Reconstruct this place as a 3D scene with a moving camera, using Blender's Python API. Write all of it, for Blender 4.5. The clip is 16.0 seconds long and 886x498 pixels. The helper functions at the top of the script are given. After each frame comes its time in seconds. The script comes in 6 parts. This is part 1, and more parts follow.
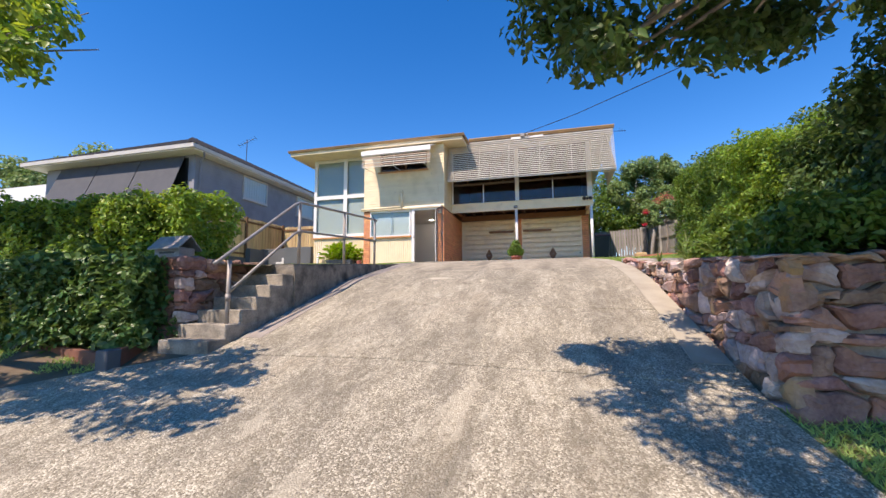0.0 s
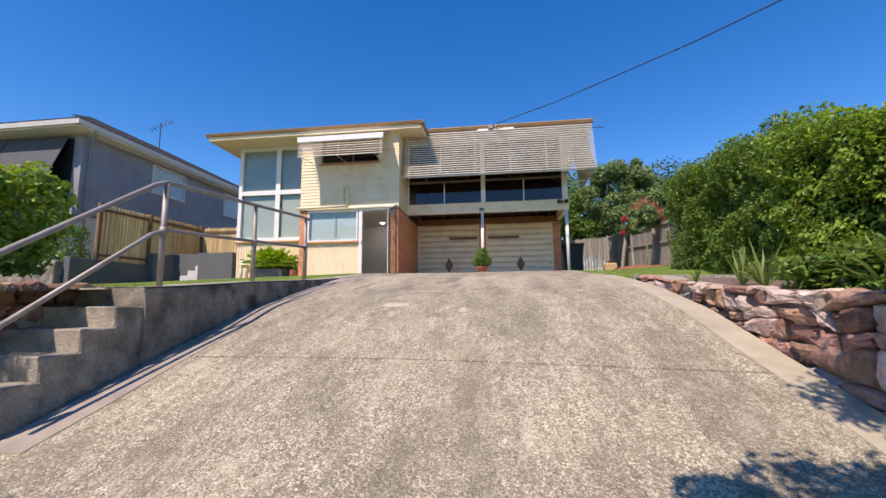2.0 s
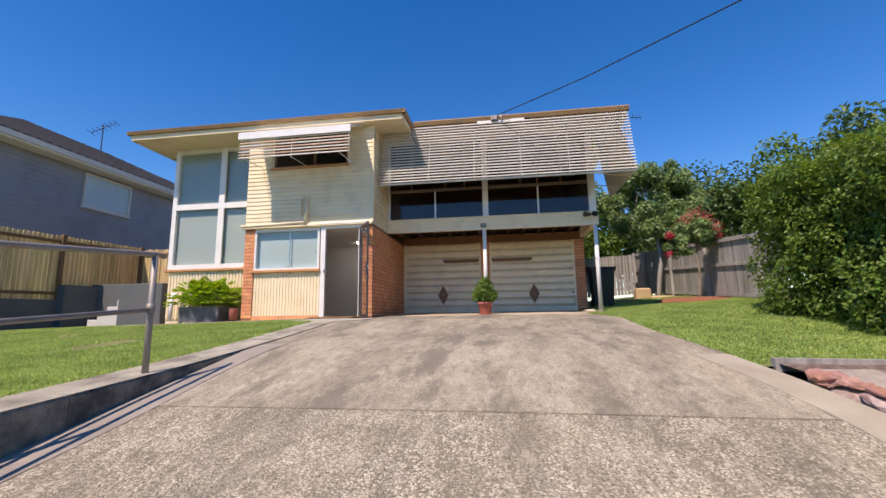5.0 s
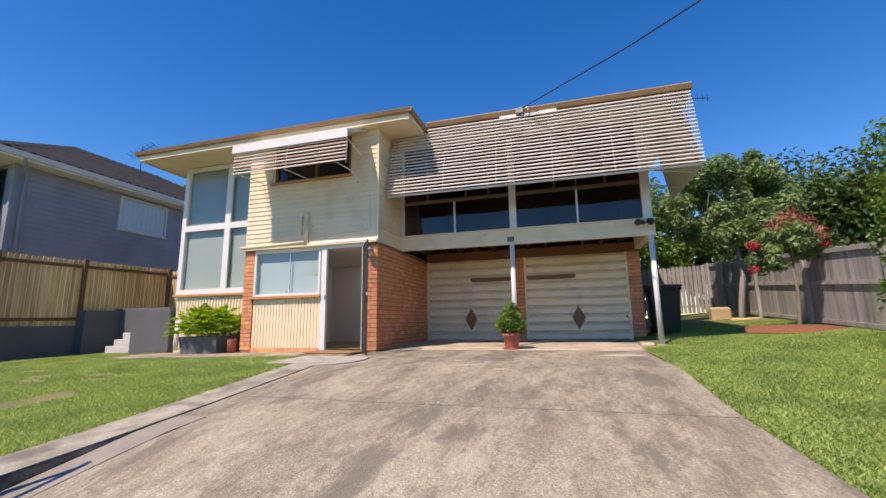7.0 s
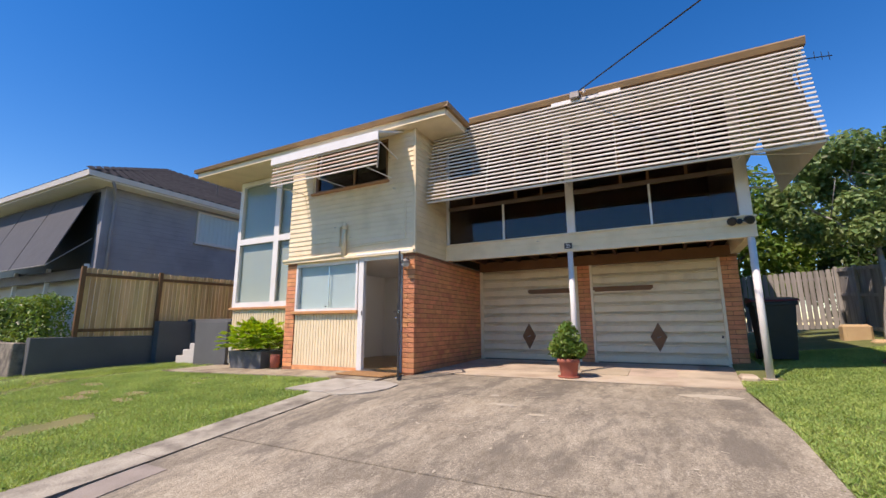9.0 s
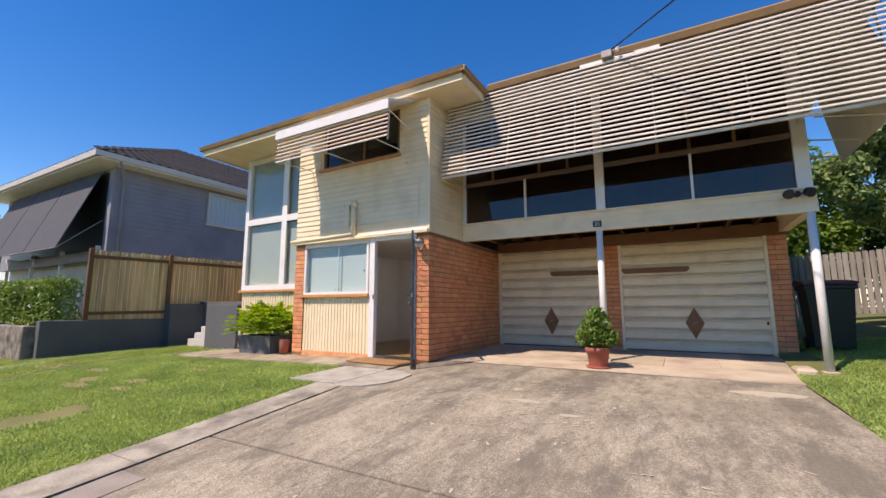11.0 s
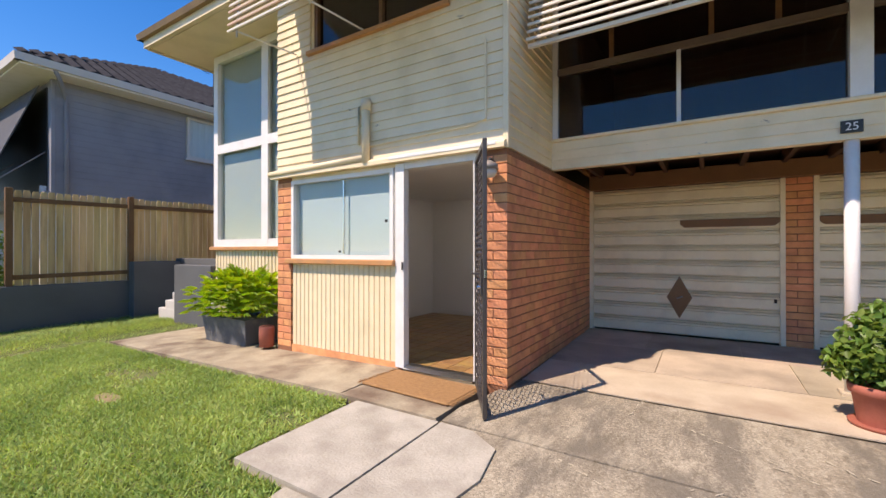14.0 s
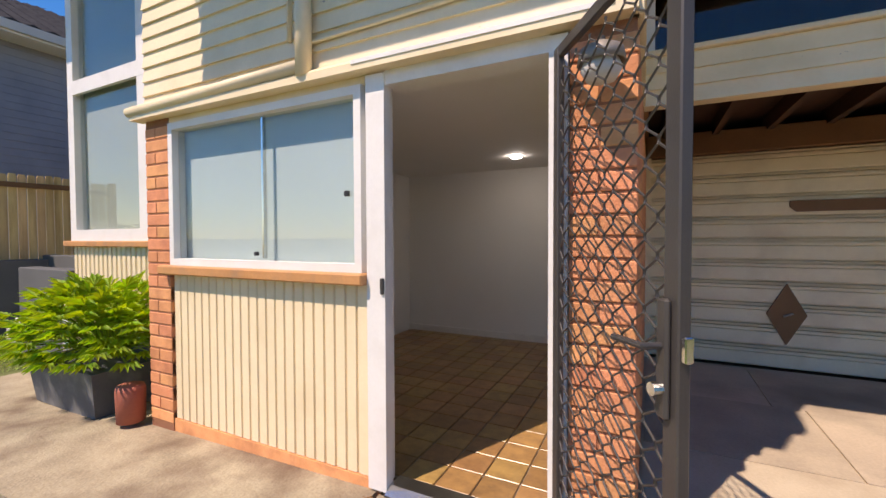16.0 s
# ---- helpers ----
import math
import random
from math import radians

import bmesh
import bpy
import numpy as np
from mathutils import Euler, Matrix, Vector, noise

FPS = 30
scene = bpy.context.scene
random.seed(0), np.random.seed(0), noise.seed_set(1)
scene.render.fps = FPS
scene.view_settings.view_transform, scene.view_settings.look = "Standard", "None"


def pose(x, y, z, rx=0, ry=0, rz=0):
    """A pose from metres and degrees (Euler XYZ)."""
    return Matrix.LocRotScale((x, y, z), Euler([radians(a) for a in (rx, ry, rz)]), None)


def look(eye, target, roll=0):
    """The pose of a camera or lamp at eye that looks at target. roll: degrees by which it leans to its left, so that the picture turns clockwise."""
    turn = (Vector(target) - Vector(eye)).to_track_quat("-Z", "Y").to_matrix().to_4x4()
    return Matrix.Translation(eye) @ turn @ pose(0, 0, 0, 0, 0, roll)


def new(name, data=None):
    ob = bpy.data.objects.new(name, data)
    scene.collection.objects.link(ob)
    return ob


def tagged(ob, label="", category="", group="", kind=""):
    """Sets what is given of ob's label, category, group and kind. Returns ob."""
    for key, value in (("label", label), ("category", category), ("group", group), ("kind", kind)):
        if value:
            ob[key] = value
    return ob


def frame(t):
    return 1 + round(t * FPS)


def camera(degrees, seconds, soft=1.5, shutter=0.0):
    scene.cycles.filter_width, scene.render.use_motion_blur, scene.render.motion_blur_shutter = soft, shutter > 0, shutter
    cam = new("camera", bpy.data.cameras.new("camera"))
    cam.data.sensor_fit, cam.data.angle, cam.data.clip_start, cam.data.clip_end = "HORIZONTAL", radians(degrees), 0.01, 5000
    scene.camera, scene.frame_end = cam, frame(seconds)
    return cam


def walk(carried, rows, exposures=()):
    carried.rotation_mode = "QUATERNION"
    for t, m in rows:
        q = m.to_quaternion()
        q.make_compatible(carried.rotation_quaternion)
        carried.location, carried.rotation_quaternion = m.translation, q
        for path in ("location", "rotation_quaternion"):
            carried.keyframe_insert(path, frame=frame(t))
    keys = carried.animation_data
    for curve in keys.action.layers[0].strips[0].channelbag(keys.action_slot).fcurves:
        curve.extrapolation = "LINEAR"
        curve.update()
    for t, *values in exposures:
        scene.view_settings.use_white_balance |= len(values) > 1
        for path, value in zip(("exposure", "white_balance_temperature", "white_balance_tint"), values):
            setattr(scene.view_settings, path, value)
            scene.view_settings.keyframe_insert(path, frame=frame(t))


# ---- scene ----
cam = camera(93.4, 16.0)
PATH = [
    (0, (0.308, 0.001, 1.423), (-0.195, 1.923, 1.654), -0.4),
    (0.5, (0.103, 0.566, 1.509), (-0.349, 2.499, 1.748), -0.4),
    (1, (-0.138, 1.133, 1.581), (-0.531, 3.079, 1.828), -0.4),
    (1.5, (-0.264, 1.696, 1.678), (-0.593, 3.652, 1.93), -0.5),
    (2, (-0.425, 2.263, 1.779), (-0.689, 4.229, 2.037), -0.5),
    (2.5, (-0.518, 2.848, 1.895), (-0.728, 4.819, 2.158), -0.6),
    (3, (-0.586, 3.421, 2.015), (-0.764, 5.394, 2.286), -0.7),
    (3.5, (-0.603, 3.981, 2.167), (-0.774, 5.953, 2.451), -0.8),
    (4, (-0.636, 4.472, 2.308), (-0.829, 6.44, 2.608), -0.8),
    (6.5, (-0.073, 6.59, 3.032), (-0.538, 8.508, 3.358), -1.0),
    (7, (0.101, 6.974, 3.118), (-0.451, 8.866, 3.461), -0.9),
    (7.5, (0.231, 7.327, 3.211), (-0.429, 9.18, 3.569), -0.8),
    (8, (0.301, 7.657, 3.303), (-0.459, 9.469, 3.675), -0.6),
    (8.5, (0.403, 7.928, 3.368), (-0.441, 9.703, 3.742), -0.4),
    (9, (0.43, 8.057, 3.398), (-0.47, 9.805, 3.76), -0.2),
    (11.5, (-0.065, 8.898, 3.502), (-1.054, 10.617, 3.758), -0.1),
    (12, (-0.364, 9.355, 3.58), (-1.379, 11.062, 3.815), -0.1),
    (12.5, (-0.719, 9.771, 3.638), (-1.758, 11.469, 3.831), -0.0),
    (13, (-1.114, 10.18, 3.676), (-2.171, 11.872, 3.812), 0.1),
    (13.5, (-1.531, 10.591, 3.723), (-2.595, 12.283, 3.795), 0.1),
    (14, (-1.951, 11.025, 3.801), (-3.015, 12.718, 3.807), -0.0),
    (14.5, (-2.37, 11.439, 3.846), (-3.408, 13.148, 3.814), -0.0),
    (15, (-2.775, 11.835, 3.877), (-3.771, 13.568, 3.822), -0.1),
    (15.5, (-3.08, 12.28, 3.892), (-4.024, 14.042, 3.827), -0.3),
    (16, (-3.378, 12.693, 3.88), (-4.266, 14.484, 3.826), -0.2),
]
walk(cam, [(t, look(eye, target, roll)) for t, eye, target, roll in PATH], [(0, 0.58, 6700, 18), (1.5, 0.46, 6700, 18), (3.5, 0.3, 6750, 19), (9, 0.3, 6800, 20), (12.5, 0.32, 7000, 21), (14.5, 0.5, 7000, 20), (16, 0.32, 7200, 21)])


# ---- light ----
SUN = Vector((-0.245, -0.51, 0.825)).normalized()
sky = bpy.data.worlds.new("sky")
scene.world = sky
sky.use_nodes = True
sn = sky.node_tree.nodes
st = sn.new("ShaderNodeTexSky")
st.sky_type = "NISHITA"
st.sun_disc = False
st.sun_elevation = math.asin(SUN.z)
st.sun_rotation = math.atan2(SUN.x, SUN.y)
st.air_density, st.dust_density, st.ozone_density = 1.0, 0.0, 2.5
sat = sn.new("ShaderNodeHueSaturation")
sat.inputs["Saturation"].default_value, sat.inputs["Hue"].default_value = 1.4, 0.507
sky.node_tree.links.new(st.outputs[0], sat.inputs["Color"])
sky.node_tree.links.new(sat.outputs[0], sn["Background"].inputs[0])
sn["Background"].inputs[1].default_value = 0.143
sun_data = bpy.data.lights.new("sun", "SUN")
sun_data.energy, sun_data.angle, sun_data.color = 4.6, radians(0.55), (1.0, 0.88, 0.74)
sun_ob = new("sun", sun_data)
sun_ob.matrix_world = look(SUN * 50, (0, 0, 0))


# ---- materials ----
def mat(name, c1, c2, scale=6.0, rough=0.7, bump=0.15, fine=90.0, metal=0.0, rand=0.0, spec=0.4, stretch=(1, 1, 1),
        stain=None, stain_scale=1.2, stain_amount=0.5, island=0.0, grain=0.35, chips=None):
    """Two colours mixed by grain and broad variation, an optional stain colour, fine relief."""
    m = bpy.data.materials.new(name)
    m.use_nodes = True
    n, ln = m.node_tree.nodes, m.node_tree.links
    bs = n["Principled BSDF"]
    geo = n.new("ShaderNodeNewGeometry")
    mp = n.new("ShaderNodeMapping")
    mp.inputs["Scale"].default_value = stretch
    ln.new(geo.outputs["Position"], mp.inputs[0])

    def nz(sc, det):
        t = n.new("ShaderNodeTexNoise")
        t.inputs["Scale"].default_value = sc
        t.inputs["Detail"].default_value = det
        ln.new(mp.outputs[0], t.inputs["Vector"])
        return t.outputs["Fac"]

    def math_node(op, a, b):
        t = n.new("ShaderNodeMath")
        t.operation = op
        for i, v in enumerate((a, b)):
            if isinstance(v, (int, float)):
                t.inputs[i].default_value = v
            else:
                ln.new(v, t.inputs[i])
        return t.outputs[0]

    broad, small = nz(scale, 4), nz(fine, 3)
    f = math_node("ADD", math_node("MULTIPLY", broad, 1 - grain), math_node("MULTIPLY", small, grain))
    ramp = n.new("ShaderNodeMapRange")
    ramp.inputs["From Min"].default_value, ramp.inputs["From Max"].default_value = 0.34, 0.66
    ln.new(f, ramp.inputs[0])
    mix = n.new("ShaderNodeMix")
    mix.data_type = "RGBA"
    mix.inputs[6].default_value, mix.inputs[7].default_value = (*c1, 1), (*c2, 1)
    ln.new(ramp.outputs[0], mix.inputs[0])
    col = mix.outputs[2]
    if stain:
        sr = n.new("ShaderNodeMapRange")
        sr.inputs["From Min"].default_value, sr.inputs["From Max"].default_value = 0.48, 0.68
        sr.inputs["To Max"].default_value = stain_amount
        ln.new(nz(stain_scale, 6), sr.inputs[0])
        m2 = n.new("ShaderNodeMix")
        m2.data_type = "RGBA"
        m2.inputs[7].default_value = (*stain, 1)
        ln.new(sr.outputs[0], m2.inputs[0])
        ln.new(col, m2.inputs[6])
        col = m2.outputs[2]
    if chips:
        cm_ = n.new("ShaderNodeMapping")
        cm_.inputs["Scale"].default_value = (0.6, 0.6, 1.6)
        ln.new(geo.outputs["Position"], cm_.inputs[0])
        t = n.new("ShaderNodeTexNoise")
        t.inputs["Scale"].default_value, t.inputs["Detail"].default_value, t.inputs["Roughness"].default_value = 5.5, 10, 0.7
        ln.new(cm_.outputs[0], t.inputs["Vector"])
        sr = n.new("ShaderNodeMapRange")
        sr.inputs["From Min"].default_value, sr.inputs["From Max"].default_value = 0.675, 0.69
        ln.new(t.outputs["Fac"], sr.inputs[0])
        m3 = n.new("ShaderNodeMix")
        m3.data_type = "RGBA"
        m3.inputs[7].default_value = (*chips, 1)
        ln.new(sr.outputs[0], m3.inputs[0])
        ln.new(col, m3.inputs[6])
        col = m3.outputs[2]
    if rand or island:
        hs = n.new("ShaderNodeHueSaturation")
        src = n.new("ShaderNodeObjectInfo").outputs["Random"] if rand else geo.outputs["Random Per Island"]
        amt = rand or island
        v = math_node("ADD", math_node("MULTIPLY", src, amt), 1 - amt / 2)
        ln.new(v, hs.inputs["Value"])
        wob = math_node("FRACT", math_node("MULTIPLY", src, 7.31), 0)
        ln.new(math_node("ADD", math_node("MULTIPLY", wob, amt * 0.08), 0.5 - amt * 0.04), hs.inputs["Hue"])
        ln.new(col, hs.inputs["Color"])
        col = hs.outputs[0]
    ln.new(col, bs.inputs["Base Color"])
    bs.inputs["Roughness"].default_value = rough
    bs.inputs["Metallic"].default_value = metal
    bs.inputs["Specular IOR Level"].default_value = spec
    if bump:
        bp = n.new("ShaderNodeBump")
        bp.inputs["Strength"].default_value = bump
        bp.inputs["Distance"].default_value = 0.01
        ln.new(math_node("ADD", small, math_node("MULTIPLY", broad, 0.6)), bp.inputs["Height"])
        ln.new(bp.outputs[0], bs.inputs["Normal"])
    return m


def leaf_mat(name, c1, c2, trans=0.35, rough=0.45):
    m = mat(name, c1, c2, 1.6, rough, 0, 30, island=0.55, spec=0.35)
    n, ln = m.node_tree.nodes, m.node_tree.links
    bs = n["Principled BSDF"]
    col = bs.inputs["Base Color"].links[0].from_socket
    tr = n.new("ShaderNodeBsdfTranslucent")
    hs = n.new("ShaderNodeHueSaturation")
    hs.inputs["Hue"].default_value, hs.inputs["Saturation"].default_value, hs.inputs["Value"].default_value = 0.48, 1.1, 1.5
    ln.new(col, hs.inputs["Color"])
    ln.new(hs.outputs[0], tr.inputs[0])
    ms = n.new("ShaderNodeMixShader")
    ms.inputs[0].default_value = trans
    ln.new(bs.outputs[0], ms.inputs[1])
    ln.new(tr.outputs[0], ms.inputs[2])
    ln.new(ms.outputs[0], n["Material Output"].inputs[0])
    return m


def glass_mat(name, tint, alpha_rough=0.02):
    """Clear pane: tinted see-through with gloss that grows towards grazing."""
    m = bpy.data.materials.new(name)
    m.use_nodes = True
    n, ln = m.node_tree.nodes, m.node_tree.links
    n.remove(n["Principled BSDF"])
    tr, gl, lw, pw, mr, ms = (n.new("ShaderNode" + k) for k in ("BsdfTransparent", "BsdfGlossy", "LayerWeight", "Math", "MapRange", "MixShader"))
    tr.inputs[0].default_value = (*tint, 1)
    gl.inputs["Roughness"].default_value = alpha_rough
    pw.operation = "POWER"
    pw.inputs[1].default_value = 4.0
    lw.inputs["Blend"].default_value = 0.5
    ln.new(lw.outputs["Facing"], pw.inputs[0])
    mr.inputs["To Min"].default_value, mr.inputs["To Max"].default_value = 0.04, 0.6
    ln.new(pw.outputs[0], mr.inputs[0])
    ln.new(mr.outputs[0], ms.inputs[0])
    ln.new(tr.outputs[0], ms.inputs[1])
    ln.new(gl.outputs[0], ms.inputs[2])
    ln.new(ms.outputs[0], n["Material Output"].inputs[0])
    return m


def aggregate_mat(name, base, dark, pale, pebble=0.75, grime=0.3):
    """Exposed-aggregate concrete: pebbles, broad weathering, darker wheel tracks running up the slope."""
    m = mat(name, base, dark, 1.1, 0.85, 0.0, 60, spec=0.2, grain=0.3)
    n, ln = m.node_tree.nodes, m.node_tree.links
    bs = n["Principled BSDF"]
    col = bs.inputs["Base Color"].links[0].from_socket
    geo = n.new("ShaderNodeNewGeometry")
    vo = n.new("ShaderNodeTexVoronoi")
    vo.inputs["Scale"].default_value = 90
    ln.new(geo.outputs["Position"], vo.inputs["Vector"])
    bw = n.new("ShaderNodeRGBToBW")
    ln.new(vo.outputs["Color"], bw.inputs[0])
    mr = n.new("ShaderNodeMapRange")
    mr.inputs["From Min"].default_value, mr.inputs["From Max"].default_value = 0.52, 0.8
    mr.inputs["To Max"].default_value = pebble
    ln.new(bw.outputs[0], mr.inputs[0])
    mx = n.new("ShaderNodeMix")
    mx.data_type = "RGBA"
    mx.inputs[7].default_value = (*pale, 1)
    ln.new(mr.outputs[0], mx.inputs[0])
    ln.new(col, mx.inputs[6])
    dk = n.new("ShaderNodeMapRange")
    dk.inputs["From Min"].default_value, dk.inputs["From Max"].default_value = 0.32, 0.12
    dk.inputs["To Max"].default_value = pebble
    ln.new(bw.outputs[0], dk.inputs[0])
    mx2 = n.new("ShaderNodeMix")
    mx2.data_type = "RGBA"
    mx2.inputs[7].default_value = (dark[0] * 0.45, dark[1] * 0.42, dark[2] * 0.4, 1)
    ln.new(dk.outputs[0], mx2.inputs[0])
    ln.new(mx.outputs[2], mx2.inputs[6])
    col = mx2.outputs[2]
    # long stains along the slope
    mp = n.new("ShaderNodeMapping")
    mp.inputs["Scale"].default_value = (1.3, 0.5, 0.5)
    ln.new(geo.outputs["Position"], mp.inputs[0])
    for sc, lo, hi, amt, c in ((2.1, 0.45, 0.62, 0.6, (dark[0] * 0.66, dark[1] * 0.65, dark[2] * 0.63)), (5.0, 0.54, 0.7, 0.4, pale), (0.9, 0.52, 0.7, 0.2, (0.36, 0.28, 0.18)), (14.0, 0.52, 0.64, 0.5, (dark[0] * 0.5, dark[1] * 0.49, dark[2] * 0.47)), (1.15, 0.5, 0.58, grime, (dark[0] * 0.62, dark[1] * 0.63, dark[2] * 0.66)), (1.7, 0.58, 0.62, 0.4, (pale[0] * 0.75, pale[1] * 0.74, pale[2] * 0.72))):
        t = n.new("ShaderNodeTexNoise")
        t.inputs["Scale"].default_value, t.inputs["Detail"].default_value, t.inputs["Roughness"].default_value = sc, 9, 0.72
        ln.new(mp.outputs[0], t.inputs["Vector"])
        r = n.new("ShaderNodeMapRange")
        r.inputs["From Min"].default_value, r.inputs["From Max"].default_value, r.inputs["To Max"].default_value = lo, hi, amt
        ln.new(t.outputs["Fac"], r.inputs[0])
        k = n.new("ShaderNodeMix")
        k.data_type = "RGBA"
        k.inputs[7].default_value = (*c, 1)
        ln.new(r.outputs[0], k.inputs[0])
        ln.new(col, k.inputs[6])
        col = k.outputs[2]
    ln.new(col, bs.inputs["Base Color"])
    bp = n.new("ShaderNodeBump")
    bp.inputs["Strength"].default_value, bp.inputs["Distance"].default_value = pebble, 0.008
    ln.new(vo.outputs["Distance"], bp.inputs["Height"])
    bp.invert = True
    ln.new(bp.outputs[0], bs.inputs["Normal"])
    return m


M = {}
M["drive"] = aggregate_mat("aggregate", (0.335, 0.295, 0.212), (0.24, 0.212, 0.155), (0.68, 0.62, 0.48))
M["drive_worn"] = aggregate_mat("worn_aggregate", (0.4, 0.35, 0.255), (0.26, 0.228, 0.17), (0.62, 0.56, 0.43), 0.42, 0.75)
M["concrete"] = mat("pale_concrete", (0.57, 0.485, 0.36), (0.46, 0.38, 0.275), 3.5, 0.85, 0.3, 70, stain=(0.3, 0.215, 0.145), stain_scale=1.6, stain_amount=0.6)
M["path"] = mat("worn_path_concrete", (0.44, 0.38, 0.265), (0.27, 0.225, 0.155), 4, 0.88, 0.6, 60, stain=(0.14, 0.09, 0.06), stain_scale=1.9, stain_amount=0.95)
M["kerb"] = mat("kerb_concrete", (0.36, 0.31, 0.24), (0.13, 0.115, 0.095), 6, 0.9, 0.8, 50, stain=(0.05, 0.045, 0.04), stain_scale=3.2, stain_amount=0.9)
M["kerb_top"] = mat("kerb_top_concrete", (0.45, 0.415, 0.325), (0.27, 0.245, 0.19), 4, 0.9, 0.7, 50, stain=(0.15, 0.13, 0.1), stain_scale=3.4, stain_amount=0.85)
M["step"] = mat("step_concrete", (0.42, 0.365, 0.285), (0.17, 0.15, 0.12), 7, 0.9, 0.9, 50, stain=(0.07, 0.068, 0.058), stain_scale=3, stain_amount=0.8)
M["strip_grey"] = mat("margin_grey_concrete", (0.35, 0.305, 0.255), (0.26, 0.225, 0.185), 4, 0.9, 0.3, 80, stain=(0.17, 0.15, 0.13), stain_scale=3, stain_amount=0.5)
M["strip_pale"] = mat("smooth_margin_concrete", (0.43, 0.38, 0.285), (0.33, 0.29, 0.215), 3, 0.88, 0.25, 80, stain=(0.28, 0.235, 0.175), stain_scale=2.5, stain_amount=0.6)
M["patch_pale"] = mat("pale_grey_concrete", (0.48, 0.45, 0.375), (0.35, 0.325, 0.265), 5, 0.88, 0.5, 60, stain=(0.28, 0.25, 0.2), stain_scale=4, stain_amount=0.7)
M["dry_soil"] = mat("dry_bare_soil", (0.33, 0.25, 0.13), (0.2, 0.165, 0.075), 12, 0.95, 0.8, 60, stain=(0.2, 0.22, 0.07), stain_scale=9, stain_amount=0.7)
M["soil"] = mat("soil", (0.17, 0.12, 0.075), (0.09, 0.07, 0.045), 3, 0.95, 0.6, 40, stain=(0.1, 0.13, 0.04), stain_amount=0.7)
M["turf"] = mat("turf", (0.17, 0.19, 0.06), (0.09, 0.115, 0.035), 2.2, 0.95, 0.5, 90, stain=(0.24, 0.2, 0.085), stain_scale=0.9, stain_amount=0.55)
M["blade"] = leaf_mat("grass_blade", (0.41, 0.52, 0.15), (0.22, 0.33, 0.085), 0.35, 0.6)
M["mulch"] = mat("mulch", (0.2, 0.13, 0.1), (0.08, 0.055, 0.045), 18, 0.95, 0.9, 60, stain=(0.3, 0.24, 0.2), stain_scale=14, stain_amount=0.6)
M["cream"] = mat("cream_paint", (0.84, 0.71, 0.48), (0.78, 0.65, 0.42), 1.5, 0.5, 0.06, 60, stain=(0.6, 0.49, 0.29), stain_scale=2.5, stain_amount=0.35)
M["cream_board"] = mat("cream_board_paint", (0.84, 0.71, 0.48), (0.79, 0.66, 0.43), 1.5, 0.5, 0.08, 50, rand=0.07, stain=(0.6, 0.5, 0.3), stain_scale=3, stain_amount=0.35, chips=(0.34, 0.29, 0.23))
M["white"] = mat("white_paint", (0.8, 0.79, 0.76), (0.74, 0.73, 0.7), 2, 0.45, 0.04, 60, stain=(0.6, 0.57, 0.5), stain_scale=5, stain_amount=0.25)
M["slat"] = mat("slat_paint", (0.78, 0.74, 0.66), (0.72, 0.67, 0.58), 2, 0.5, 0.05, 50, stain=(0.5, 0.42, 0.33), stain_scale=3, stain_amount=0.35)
# dark brown for blades and transom, with the shade under the slats put in
M["slat_shade"] = mat("slat_shade_brown", (0.2, 0.145, 0.105), (0.16, 0.115, 0.085), 3, 0.6, 0.05, 50)
M["slat_red"] = mat("slat_faded_red", (0.62, 0.4, 0.29), (0.7, 0.56, 0.42), 3, 0.5, 0.05, 50)
M["brick"] = mat("brick", (0.76, 0.34, 0.16), (0.64, 0.27, 0.12), 9, 0.85, 0.35, 80, rand=0.22, stain=(0.4, 0.15, 0.08), stain_scale=6)
M["mortar"] = mat("mortar", (0.34, 0.15, 0.08), (0.24, 0.11, 0.06), 10, 0.95, 0.4, 90)
M["brown"] = mat("brown_paint", (0.22, 0.11, 0.045), (0.17, 0.085, 0.035), 3, 0.5, 0.06, 70)
M["sill"] = mat("sill_paint", (0.6, 0.3, 0.12), (0.5, 0.24, 0.09), 4, 0.55, 0.1, 70, stain=(0.3, 0.2, 0.13), stain_scale=6)
M["fascia"] = mat("fascia_paint", (0.34, 0.21, 0.09), (0.26, 0.16, 0.07), 3, 0.5, 0.08, 60, stain=(0.2, 0.14, 0.08), stain_scale=4)
M["roofing"] = mat("roof_sheet", (0.25, 0.2, 0.15), (0.19, 0.15, 0.11), 3, 0.6, 0.1, 60)
M["dark_wood"] = mat("dark_timber", (0.1, 0.045, 0.025), (0.06, 0.028, 0.016), 5, 0.7, 0.2, 50, stretch=(1, 0.3, 1))
M["panel_wood"] = mat("panelling", (0.42, 0.2, 0.07), (0.3, 0.13, 0.045), 4, 0.35, 0.05, 60, stretch=(6, 6, 0.5))
M["garage"] = mat("garage_paint", (0.86, 0.76, 0.55), (0.81, 0.7, 0.49), 2, 0.45, 0.05, 60, stain=(0.5, 0.41, 0.29), stain_scale=3, stain_amount=0.35)
M["glass"] = glass_mat("glass", (0.88, 0.91, 0.91))
M["dark_glass"] = glass_mat("tinted_glass", (0.66, 0.65, 0.64))
M["blind"] = mat("pale_blue_blind", (0.68, 0.79, 0.8), (0.64, 0.75, 0.76), 1.5, 0.7, 0.02, 40)
bn, bl_ = M["blind"].node_tree.nodes, M["blind"].node_tree.links
b_tr, b_mix = bn.new("ShaderNodeBsdfTranslucent"), bn.new("ShaderNodeMixShader")
